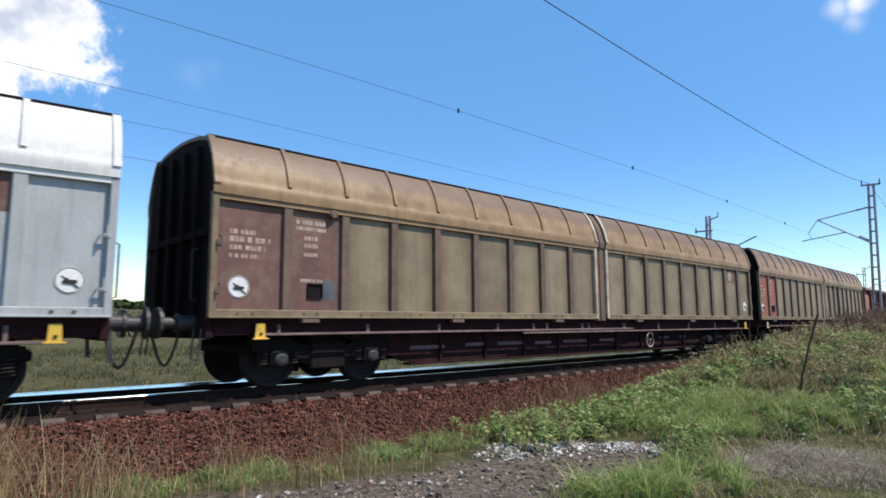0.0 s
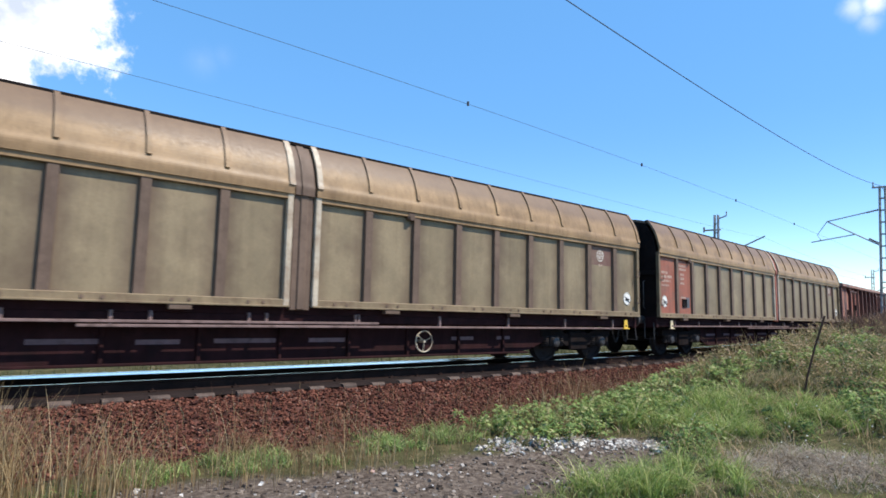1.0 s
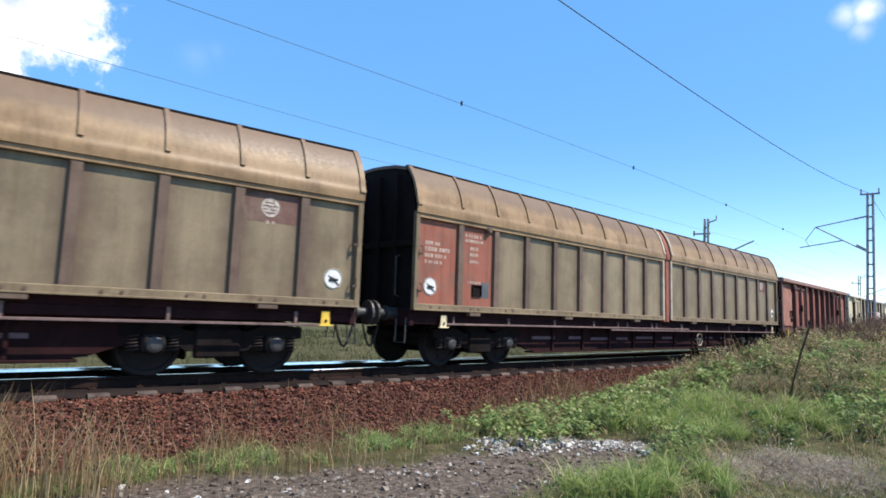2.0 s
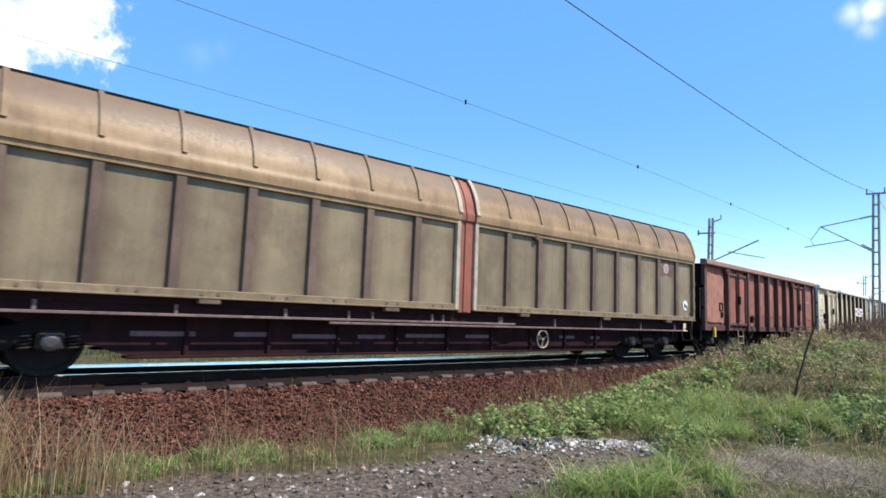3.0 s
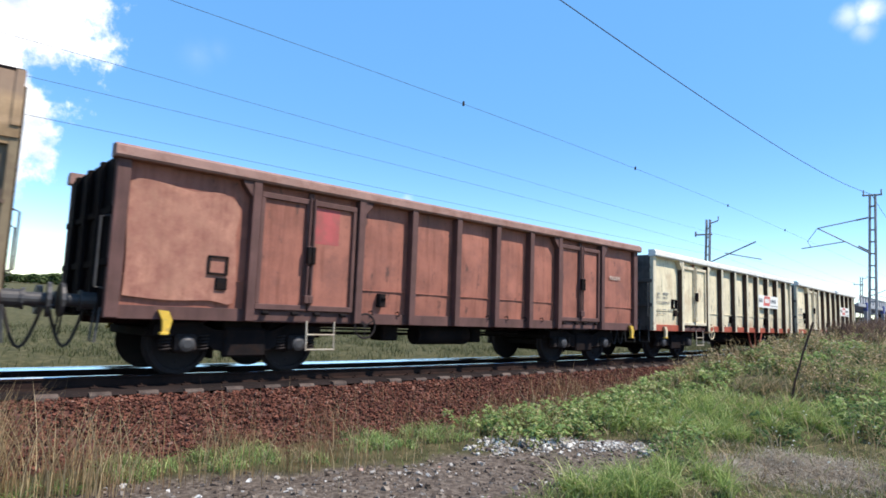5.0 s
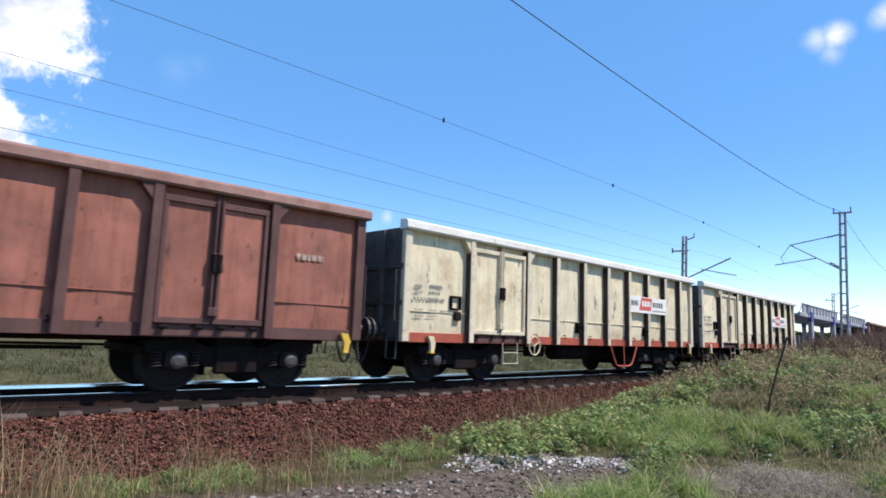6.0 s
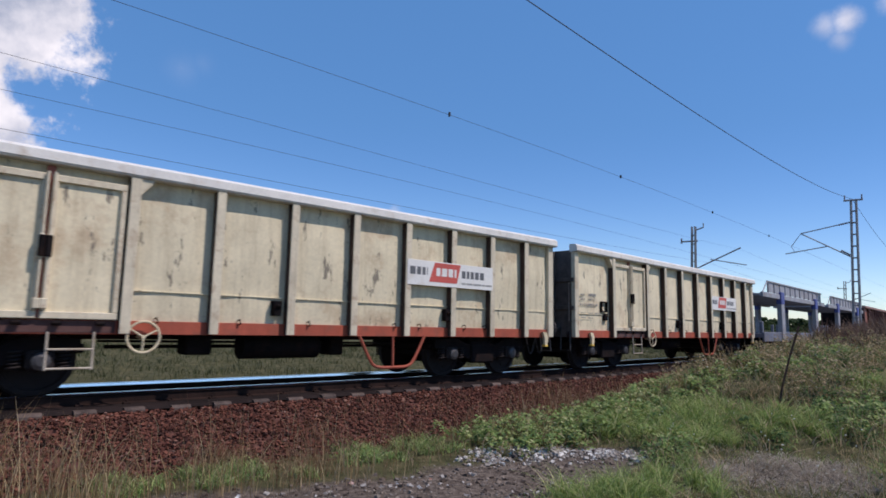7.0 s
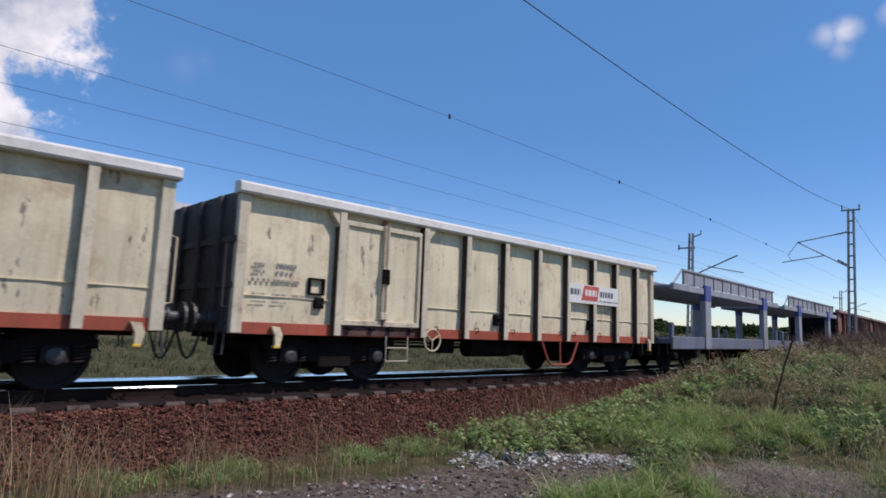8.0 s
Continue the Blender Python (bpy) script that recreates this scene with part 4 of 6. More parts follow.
        bars("sign_lettering", [(X(10.5), X(11.38), 1.86, 0.04)], M_GREYTEXT, sign, -1.475, rnd)
    else:
        bars("worn_writing", [(X(12.3), X(12.8), 2.12, 0.10)], M_TEXT, wg, y, rnd, "short row of worn white writing")
    return wg


def car_transporter(label):
    """Two-deck car carrier on close-coupled halves, pale posts and blue caps."""
    wg = empty("car_transporter_wagon", label, "freight wagon", "wagons of the freight train")
    L = 26.6
    half = L / 2
    for h0, h1 in ((-half + 0.55, -0.25), (0.25, half - 0.55)):
        bm = bmesh.new()
        box(bm, h0, h1, -1.4, 1.4, 0.82, 1.0, 0.02)
        for s in (-1, 1):
            box(bm, h0, h1, *sorted((s * 1.36, s * 1.45)), 0.66, 1.06, 0.02)
        part("lower_deck", bm, M_BLUEGREY, wg, "blue-grey lower loading deck")
        up0, up1 = (h0 + 0.1, h1 - 0.3) if h0 < -5 else (h0 + 0.3, h1 - 0.1)
        bm = bmesh.new()
        box(bm, up0, up1, -1.35, 1.35, 2.58, 2.68, 0.01)
        for s in (-1, 1):
            box(bm, up0, up1, *sorted((s * 1.33, s * 1.45)), 2.52, 2.74, 0.02)
        upper = part("upper_deck", bm, M_PALEGREY, wg, "pale upper loading deck")
        for s in (-1, 1):
            for k in range(12):
                x = up0 + 0.9 + (up1 - up0 - 1.8) * k / 11
                bm = bmesh.new()
                box(bm, x - 0.035, x + 0.035, *sorted((s * 1.38, s * 1.44)), 2.74, 3.2, 0.008)
                part("guard_post", bm, M_BLUEGREY, upper)
            bm = bmesh.new()
            box(bm, up0 + 0.8, up1 - 0.6, *sorted((s * 1.37, s * 1.45)), 3.18, 3.25, 0.01)
            box(bm, up0 + 0.9, up1 - 0.7, *sorted((s * 1.395, s * 1.41)), 2.76, 3.18, 0.004)
            tube(bm, [(up0 + 0.1, s * 1.41, 2.74), (up0 + 0.8, s * 1.41, 3.2)], 0.03, 6)
            part("guard_panel", bm, M_PALEGREY, upper, "perforated pale side guard")
        for px in (h0 + 3.0, h1 - 2.6):
            for s in (-1, 1):
                bm = bmesh.new()
                box(bm, px - 0.27, px + 0.27, *sorted((s * 1.30, s * 1.50)), 0.66, 2.52, 0.02)
                post = part("deck_post", bm, M_PALEGREY, wg, "broad pale grey deck post")
                bm = bmesh.new()
                box(bm, px - 0.28, px + 0.28, *sorted((s * 1.29, s * 1.51)), 2.3, 2.85, 0.02)
                part("cap", bm, M_BLUE, post, "dark blue post cap")
        for s in (-1, 1):
            for px in (h0 + 0.3, h1 - 0.3):
                bm = bmesh.new()
                box(bm, px - 0.08, px + 0.08, *sorted((s * 1.2, s * 1.34)), 1.0, 1.5, 0.02)
                part("end_stop", bm, M_BLUEGREY, wg)
    for x in (-half + 2.4, -2.2, 2.2, half - 2.4):
        add_bogie(wg, x)
    add_ends(wg, half, half - 0.6, M_GREASE)
    return wg


RED_DOORS = ([2.4, 4.36, 5.56, 6.72, 7.88, 9.0, 10.05, 11.84], [0, 1, 6, 7], [(2.4, 4.36), (10.05, 11.84)])
CREAM_DOORS = ([2.3, 4.28, 5.48, 6.72, 7.93, 9.12, 10.3, 11.44, 12.56], [0, 1], [(2.3, 4.28)])

train = []
white_w = sliding_wall_wagon("pale grey covered wagon with white shoulder and dull maroon underframe", M_GREYP, M_GREYP, M_WHITER, M_GREYP, M_PURPLE, M_GREYP, M_YELLOW, 3)
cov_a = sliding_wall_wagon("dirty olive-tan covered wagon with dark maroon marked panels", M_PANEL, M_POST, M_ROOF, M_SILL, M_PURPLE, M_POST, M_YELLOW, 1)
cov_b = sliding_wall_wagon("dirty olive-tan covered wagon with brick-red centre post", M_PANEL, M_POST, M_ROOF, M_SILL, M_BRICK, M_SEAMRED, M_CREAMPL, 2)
red_a = open_wagon("rusty red-brown high-sided open wagon with worn pink rim", M_OXIDE, M_OXIDEP, M_RIMRED, M_OXIDEP, M_YELLOW, RED_DOORS, 5, False)
cream_a = open_wagon("stained cream open wagon with chalky rim and orange-red stripe", M_CREAM, M_CREAMPOST, M_RIMWHITE, M_STRIPE, M_CREAMPL, CREAM_DOORS, 6, True)
cream_b = copy_thing(cream_a, Matrix())
carrier = car_transporter("pale blue-grey two-deck car transporter wagon, unloaded")
red_b = copy_thing(red_a, Matrix())
red_c = copy_thing(red_a, Matrix())
# worn repaint patches that only the first red wagon carries
bm = bmesh.new()
box(bm, -LE / 2 + 3.32, -LE / 2 + 3.95, -1.367, -1.365, 2.12, 2.72)
part("paint_patch", bm, M_PATCH, red_a, "bright red paint patch on the door")
bm = bmesh.new()
rim_ = [(-0.78, 1.12), (-0.2, 1.08), (0.4, 1.10), (0.74, 1.08), (0.76, 1.6), (0.72, 2.1), (0.76, 2.5), (0.5, 2.70), (0.05, 2.66), (-0.4, 2.72), (-0.78, 2.68), (-0.80, 2.2), (-0.77, 1.6)]
prism(bm, rounded([(-LE / 2 + 1.42 + a, b) for a, b in rim_ + rim_[:1]], 3)[:-1], -1.3535, -1.3505, "y")
part("faded_panel", bm, M_SALMON, red_a, "sun-faded salmon paint on the first panel")

# station of each wagon's leading buffers behind the red wagon's, and its length
TRAIN = [(white_w, -3 * LH, LH), (cov_a, -2 * LH, LH), (cov_b, -LH, LH), (red_a, 0.0, LE), (cream_a, LE, LE), (cream_b, 2 * LE, LE), (carrier, 3 * LE, 26.6), (red_b, 3 * LE + 26.6, LE), (red_c, 4 * LE + 26.6, LE)]


# ---- ground ----
def fbm(x, y, scale, seed=0.0, octaves=4):
    """Smooth noise from a few turned sine lattices, about -1 to 1."""
    v, a, f = 0.0, 0.5, 1.0 / scale
    for i in range(octaves):
        c, s = math.cos(1.3 * i + seed), math.sin(1.3 * i + seed)
        u, w = (x * c - y * s) * f, (x * s + y * c) * f
        v = v + a * (np.sin(2.1 * u + 1.7 * np.sin(1.3 * w + seed)) * np.cos(1.9 * w + 1.5 * np.sin(1.1 * u + 2 * seed)))
        a, f = a * 0.55, f * 2.05
    return v


def smooth(a, b, x):
    q = np.clip((x - a) / (b - a), 0, 1)
    return q * q * (3 - 2 * q)


def soil_mask(x, y):
    """Bare grey earth: the strip by the camera and a worn patch in the grass."""
    n = fbm(x, y, 1.1, 2.0)
    a, b = np.array([-3.2, 4.2]), np.array([2.6, 8.5])
    d = b - a
    q = np.clip(((x - a[0]) * d[0] + (y - a[1]) * d[1]) / (d @ d), 0, 1)
    r = np.hypot(x - a[0] - q * d[0], y - a[1] - q * d[1])
    wide = 1.35 - 0.75 * q
    m = smooth(0.25, -0.15, r - wide - 0.35 * n)
    r2 = np.hypot((x - 4.65) / 1.15, (y - 7.75) / 0.6)
    return np.maximum(m, 0.8 * smooth(0.3, -0.3, r2 - 0.8 - 0.4 * n))


def ground_height(x, y, s=None, w=None):
    if s is None:
        s, w = to_track(x, y)
    near = np.hypot(x, y)
    h = -0.62 + 0.20 * smooth(7.5, 3.0, near) + 0 * x
    # bank of earth beside the line, rising along it
    crest = np.interp(s, [6, 8, 10, 12.7, 15, 18, 23, 29, 40, 70, 110], [0, 0.06, 0.26, 0.70, 0.98, 1.18, 1.38, 1.58, 1.7, 1.2, 0.3])
    h = h + crest * smooth(2.7, 4.3, w) * (0.25 + 0.75 * smooth(13.0, 5.5, w)) * smooth(40, 20, w)
    h = h + 0.10 * fbm(x, y, 3.2, 7.0) * smooth(10, 15, s) * smooth(3.5, 5, w)
    # rubble ridge at the edge of the bare strip
    h = h + 0.05 * np.exp(-(((x - 1.9) / 1.1) ** 2 + ((y - 8.7) / 0.4) ** 2))
    h = h + 0.05 * fbm(x, y, 1.6, 1.0) * smooth(2.5, 4, np.abs(w)) + 0.02 * fbm(x, y, 0.35, 3.0) * smooth(2.5, 4, np.abs(w))
    # formation below the ballast, and the second line's bed beyond
    h = np.where(np.abs(w) < 2.2, np.minimum(h, -0.62), h)
    return h


def axis_steps(lo, hi, near0, near1, fine, growth):
    v = list(np.arange(near0, near1, fine))
    st, q = fine, near1
    while q < hi:
        v.append(q)
        st *= growth
        q += st
    st, q = fine, near0
    while q > lo:
        st *= growth
        q -= st
        v.insert(0, q)
    return np.array(v)


def mat_ground():
    m = bpy.data.materials.new("earth_and_turf")
    m.use_nodes = True
    nt = m.node_tree
    b = nt.nodes["Principled BSDF"]
    b.inputs["Roughness"].default_value = 0.95
    b.inputs["Specular IOR Level"].default_value = 0.1
    co = nt.nodes.new("ShaderNodeTexCoord")
    at = nt.nodes.new("ShaderNodeAttribute")
    at.attribute_name = "soil"

    def tex(scale, detail=6, r=0.65):
        n = nt.nodes.new("ShaderNodeTexNoise")
        n.inputs["Scale"].default_value, n.inputs["Detail"].default_value, n.inputs["Roughness"].default_value = scale, detail, r
        nt.links.new(co.outputs["Object"], n.inputs["Vector"])
        return n.outputs["Fac"]

    def ramp(v, *stops):
        n = nt.nodes.new("ShaderNodeValToRGB")
        n.color_ramp.elements[0].position, n.color_ramp.elements[0].color = stops[0][0], (*stops[0][1], 1)
        n.color_ramp.elements[1].position, n.color_ramp.elements[1].color = stops[-1][0], (*stops[-1][1], 1)
        for p, c in stops[1:-1]:
            n.color_ramp.elements.new(p).color = (*c, 1)
        nt.links.new(v, n.inputs["Fac"])
        return n.outputs["Color"]
    soil = ramp(tex(14), (0.3, (0.06, 0.044, 0.034)), (0.5, (0.135, 0.102, 0.08)), (0.75, (0.29, 0.235, 0.185)))
    turf = ramp(tex(3.5), (0.3, (0.045, 0.045, 0.020)), (0.5, (0.085, 0.078, 0.034)), (0.7, (0.17, 0.135, 0.07)))
    mx = nt.nodes.new("ShaderNodeMix")
    mx.data_type = "RGBA"
    nt.links.new(at.outputs["Fac"], mx.inputs[0])
    nt.links.new(turf, mx.inputs[6])
    nt.links.new(soil, mx.inputs[7])
    nt.links.new(mx.outputs[2], b.inputs["Base Color"])
    bn = nt.nodes.new("ShaderNodeBump")
    bn.inputs["Strength"].default_value, bn.inputs["Distance"].default_value = 0.8, 0.04
    nt.links.new(tex(40, 8), bn.inputs["Height"])
    nt.links.new(bn.outputs[0], b.inputs["Normal"])
    return m


gx = axis_steps(-2500, 2500, -14, 26, 0.16, 1.25)
gy = axis_steps(-2500, 2500, -2, 34, 0.16, 1.25)
GX, GY = np.meshgrid(gx, gy)
GZ = ground_height(GX, GY)
me = bpy.data.meshes.new("ground")
nx, ny = len(gx), len(gy)
vid = np.arange(nx * ny).reshape(ny, nx)
quads = np.stack([vid[:-1, :-1], vid[:-1, 1:], vid[1:, 1:], vid[1:, :-1]], -1).reshape(-1, 4)
me.from_pydata(np.stack([GX, GY, GZ], -1).reshape(-1, 3).tolist(), [], quads.tolist())
me.polygons.foreach_set("use_smooth", [True] * len(me.polygons))
soil_attr = me.attributes.new("soil", "FLOAT", "POINT")
soil_attr.data.foreach_set("value", soil_mask(GX, GY).reshape(-1).astype(np.float32))
me.materials.append(mat_ground())
ground = tagged(new("ground", me), "rough turf with bare grey stony earth", "ground", kind="structure")

# ---- ballast, sleepers, rails ----
M_STONE_R = material("red_brown_ballast", (0.12, 0.052, 0.040), 0.95, grain=30, dirt=(0.05, 0.028, 0.024), dirt_scale=7, dirt_amount=0.5, vary=0.35, bump=0.4, spec=0.1)


def island_material(name, cols, rough=0.9):
    """Loose pieces in one mesh, each with its own tone."""
    m = bpy.data.materials.new(name)
    m.use_nodes = True
    nt = m.node_tree
    b = nt.nodes["Principled BSDF"]
    b.inputs["Roughness"].default_value, b.inputs["Specular IOR Level"].default_value = rough, 0.15
    geo = nt.nodes.new("ShaderNodeNewGeometry")
    r = nt.nodes.new("ShaderNodeValToRGB")
    r.color_ramp.elements[0].position, r.color_ramp.elements[0].color = cols[0][0], (*cols[0][1], 1)
    r.color_ramp.elements[1].position, r.color_ramp.elements[1].color = cols[-1][0], (*cols[-1][1], 1)
    for p, c in cols[1:-1]:
        r.color_ramp.elements.new(p).color = (*c, 1)
    nt.links.new(geo.outputs["Random Per Island"], r.inputs["Fac"])
    co = nt.nodes.new("ShaderNodeTexCoord")
    n = nt.nodes.new("ShaderNodeTexNoise")
    n.inputs["Scale"].default_value, n.inputs["Detail"].default_value = 25, 5
    nt.links.new(co.outputs["Object"], n.inputs["Vector"])
    mx = nt.nodes.new("ShaderNodeMix")
    mx.data_type, mx.blend_type = "RGBA", "OVERLAY"
    mx.inputs[0].default_value = 0.45
    nt.links.new(r.outputs[0], mx.inputs[6])
    nt.links.new(n.outputs["Fac"], mx.inputs[7])
    nt.links.new(mx.outputs[2], b.inputs["Base Color"])
    return m


M_BALLAST = island_material("ballast_stones", [(0.0, (0.036, 0.015, 0.012)), (0.35, (0.092, 0.033, 0.023)), (0.7, (0.142, 0.051, 0.034)), (0.95, (0.185, 0.076, 0.05)), (1.0, (0.22, 0.13, 0.10))])
M_PEBBLE = island_material("pale_rubble", [(0.0, (0.10, 0.08, 0.07)), (0.5, (0.22, 0.185, 0.155)), (0.8, (0.38, 0.34, 0.30)), (0.97, (0.60, 0.56, 0.51)), (1.0, (0.36, 0.14, 0.09))])

M_CHALK = island_material("chalky_rubble", [(0.0, (0.13, 0.105, 0.09)), (0.45, (0.30, 0.26, 0.22)), (0.8, (0.48, 0.44, 0.39)), (1.0, (0.68, 0.65, 0.59))])
rng = np.random.default_rng(7)
OCT = np.array([(1, 0, 0), (-1, 0, 0), (0, 1, 0), (0, -1, 0), (0, 0, 1), (0, 0, -1)], float)
OCT_F = np.array([(0, 2, 4), (2, 1, 4), (1, 3, 4), (3, 0, 4), (2, 0, 5), (1, 2, 5), (3, 1, 5), (0, 3, 5)])
CUBE = np.array([(x, y, z) for x in (-1, 1) for y in (-1, 1) for z in (-1, 1)], float) * 0.66
CUBE_F = np.array([(0, 1, 3, 2), (4, 6, 7, 5), (0, 4, 5, 1), (2, 3, 7, 6), (0, 2, 6, 4), (1, 5, 7, 3)])


def stones(name, pts, sizes, mat, base=CUBE, faces=CUBE_F, flat=0.75):
    """Many broken stones in one mesh, each turned and skewed its own way."""
    n = len(pts)
    q = rng.normal(size=(n, 4))
    q /= np.linalg.norm(q, axis=1, keepdims=True)
    a, b, c, d = q.T
    R = np.stack([np.stack([a * a + b * b - c * c - d * d, 2 * (b * c - a * d), 2 * (b * d + a * c)], -1),
                  np.stack([2 * (b * c + a * d), a * a - b * b + c * c - d * d, 2 * (c * d - a * b)], -1),
                  np.stack([2 * (b * d - a * c), 2 * (c * d + a * b), a * a - b * b - c * c + d * d], -1)], 1)
    v = base[None] * (1 + 0.35 * rng.uniform(-1, 1, (n, len(base), 3))) * rng.uniform(0.6, 1.15, (n, 1, 3))
    v = np.einsum("nij,nkj->nki", R, v) * np.asarray(sizes)[:, None, None]
    v[..., 2] *= flat
    v += np.asarray(pts)[:, None]
    f = faces[None] + (np.arange(n) * len(base))[:, None, None]
    me = bpy.data.meshes.new(name)
    me.from_pydata(v.reshape(-1, 3).tolist(), [], f.reshape(-1, faces.shape[1]).tolist())
    me.materials.append(mat)
    return new(name, me)


def ballast_height(w):
    w = np.abs(w)
    return np.where(w < 1.65, -0.195, -0.195 - 0.45 * np.clip((w - 1.65) / 1.55, 0, 1) ** 0.9)


# solid core of the bed
bs = np.concatenate([np.arange(-60, 45, 0.5), np.arange(45, 330, 3.0)])
bw = np.array([-3.4, -3.0, -2.4, -1.9, -1.6, -0.8, 0, 0.8, 1.6, 1.9, 2.4, 3.0, 3.4])


def sweep(name, stations, section, mat, tilt=0.0):
    """A strip laid along the line: section of (w, z)."""
    me = bpy.data.meshes.new(name)
    rows = np.stack([np.concatenate([track(stations, w), np.full((len(stations), 1), z + tilt * w)], 1) for w, z in section], 1)
    k = len(section)
    vid = np.arange(len(stations) * k).reshape(len(stations), k)
    f = np.stack([vid[:-1, :-1], vid[:-1, 1:], vid[1:, 1:], vid[1:, :-1]], -1).reshape(-1, 4)
    me.from_pydata(rows.reshape(-1, 3).tolist(), [], f.tolist())
    me.materials.append(mat)
    return new(name, me)


def closed(section):
    return section + [section[0]]


TILT = math.tan(radians(CANT))
bed = tagged(sweep("ballast_bed", bs, [(-3.5, -0.75)] + [(w, float(ballast_height(w)) - 0.03) for w in bw] + [(3.5, -0.75)], M_STONE_R), "shoulder of rusty red-brown crushed stone", "track bed", kind="structure")
# oil-dark strip whose black also paints the shade under the train
shaded_bed = sweep("oil_stained_bed", bs, [(-1.32, -0.235), (-1.2, -0.162), (-0.6, -0.160), (0.0, -0.165), (0.6, -0.160), (1.12, -0.162), (1.2, -0.175), (1.27, -0.21)], material("oily_shaded_ballast", (0.022, 0.015, 0.014), 0.9, grain=30, dirt=(0.012, 0.01, 0.01), vary=0.4, bump=0.5, spec=0.1), TILT)
tagged(shaded_bed, "oil-blackened ballast between and beside the rails, train's shade painted in", "track bed", kind="structure")
n = 56000
ss = -14 + 44 * rng.random(n) ** 1.15
ww = 1.28 + 2.15 * rng.random(n)
keep = (ww < 3.0) | (rng.random(n) < 0.5)
ss, ww = ss[keep], ww[keep]
xy = track(ss, ww)
pts = np.concatenate([xy, (ballast_height(ww) + rng.uniform(-0.025, 0.02, len(ss)))[:, None]], 1)
tagged(stones("ballast_stones", pts, rng.uniform(0.015, 0.036, len(ss)), M_BALLAST), "loose red-brown ballast stones", "ballast", kind="stuff")

railway = empty("railway_track", "curved railway track on concrete sleepers in red ballast", "railway track", kind="structure")
RAIL = closed([(-0.075, -0.172), (-0.075, -0.160), (-0.012, -0.140), (-0.010, -0.045), (-0.034, -0.035), (-0.034, -0.006), (-0.026, 0.0), (0.026, 0.0), (0.034, -0.006), (0.034, -0.035), (0.010, -0.045), (0.012, -0.140), (0.075, -0.160), (0.075, -0.172)])
rs = np.concatenate([np.arange(-60, 60, 0.5), np.arange(60, 330, 2.0)])
for w in (-0.75, 0.75):
    r = sweep("rail", rs, [(w + a, b) for a, b in RAIL], M_RAILSIDE, TILT)
    r.parent = railway
    r["label"] = "rusty rail with a polished running top"
    g = -1 if w > 0 else 1
    top = sweep("running_surface", rs, [(w - 0.035, -0.006), (w - 0.029, 0.002), (w - 0.026, 0.003), (w + 0.026, 0.003), (w + 0.031, 0.001)] + ([(w + 0.0345, -0.003), (w + 0.0395, -0.044)] if g > 0 else [(w + 0.037, -0.008)]), M_STEEL, TILT)
    top.parent = r
bm = bmesh.new()
prism(bm, [(-1.3, -0.36), (-1.3, -0.20), (-1.27, -0.168), (-0.5, -0.172), (-0.4, -0.21), (0.4, -0.21), (0.5, -0.172), (1.27, -0.168), (1.3, -0.20), (1.3, -0.36)], -0.13, 0.13)
sleeper_mesh = bpy.data.meshes.new("sleeper")
bm.to_mesh(sleeper_mesh)
bm.free()
sleeper_mesh.materials.append(M_CONCRETE)
bm = bmesh.new()
for w in (-0.75, 0.75):
    for d in (-0.11, 0.11):
        box(bm, -0.05, 0.05, w + d - 0.04, w + d + 0.04, -0.175, -0.135, 0.008)
        rod(bm, (0, w + d, -0.14), (0, w + d, -0.11), 0.018, 6)
clip_mesh = bpy.data.meshes.new("rail_clip")
bm.to_mesh(clip_mesh)
bm.free()
clip_mesh.materials.append(M_RAILSIDE)
for i in range(-26, 110):
    s = i * 0.6
    p = track(s)
    sl = new("sleeper", sleeper_mesh)
    sl.parent = railway
    a = math.pi / 2 - heading(s)
    sl.matrix_local = pose(p[0], p[1], rng.uniform(-0.01, 0.005), -CANT, 0, math.degrees(a) + rng.uniform(-0.6, 0.6))
    if -20 < i < 40:
        c = new("rail_clip", clip_mesh)
        c.parent = sl


# ---- masts and wires ----
def lattice_mast(s, w, height, label):
    """Square lattice mast of angle bars."""
    x, y = track(s, w)
    z0 = float(ground_height(np.array([x]), np.array([y]))[0])
    a = math.pi / 2 - float(heading(np.array(s)))
    m = empty("catenary_mast", label, "overhead line mast", "overhead line masts")
    m.matrix_world = pose(x, y, 0, 0, 0, math.degrees(a))
    b0, b1 = 0.17, 0.12

    def half_at(z):
        return b0 + (b1 - b0) * (z - z0) / (height - z0)
    for sx in (-1, 1):
        for sy in (-1, 1):
            bm = bmesh.new()
            tube(bm, [(sx * b0, sy * b0, z0 - 0.3), (sx * b1, sy * b1, height)], 0.045, 6)
            part("corner_bar", bm, M_GALV, m)
    n = 14
    for i in range(n):
        za, zb = z0 + (height - z0) * i / n, z0 + (height - z0) * (i + 1) / n
        ha, hb = half_at(za), half_at(zb)
        bm = bmesh.new()
        for sy in (-1, 1):
            tube(bm, [(-ha, sy * ha, za), (ha, sy * ha, za)], 0.028, 5)
            k = 1 if i % 2 else -1
            tube(bm, [(-k * ha, sy * ha, za), (k * hb, sy * hb, zb)], 0.02, 5)
        for sx in (-1, 1):
            tube(bm, [(sx * ha, -ha, za), (sx * ha, ha, za)], 0.028, 5)
        part("lattice_bay", bm, M_GALV, m)
    bm = bmesh.new()
    box(bm, -0.6, 0.6, -0.6, 0.6, z0 - 0.4, z0 + 0.15, 0.04)
    part("footing", bm, M_CONCRETE, m)
    return m


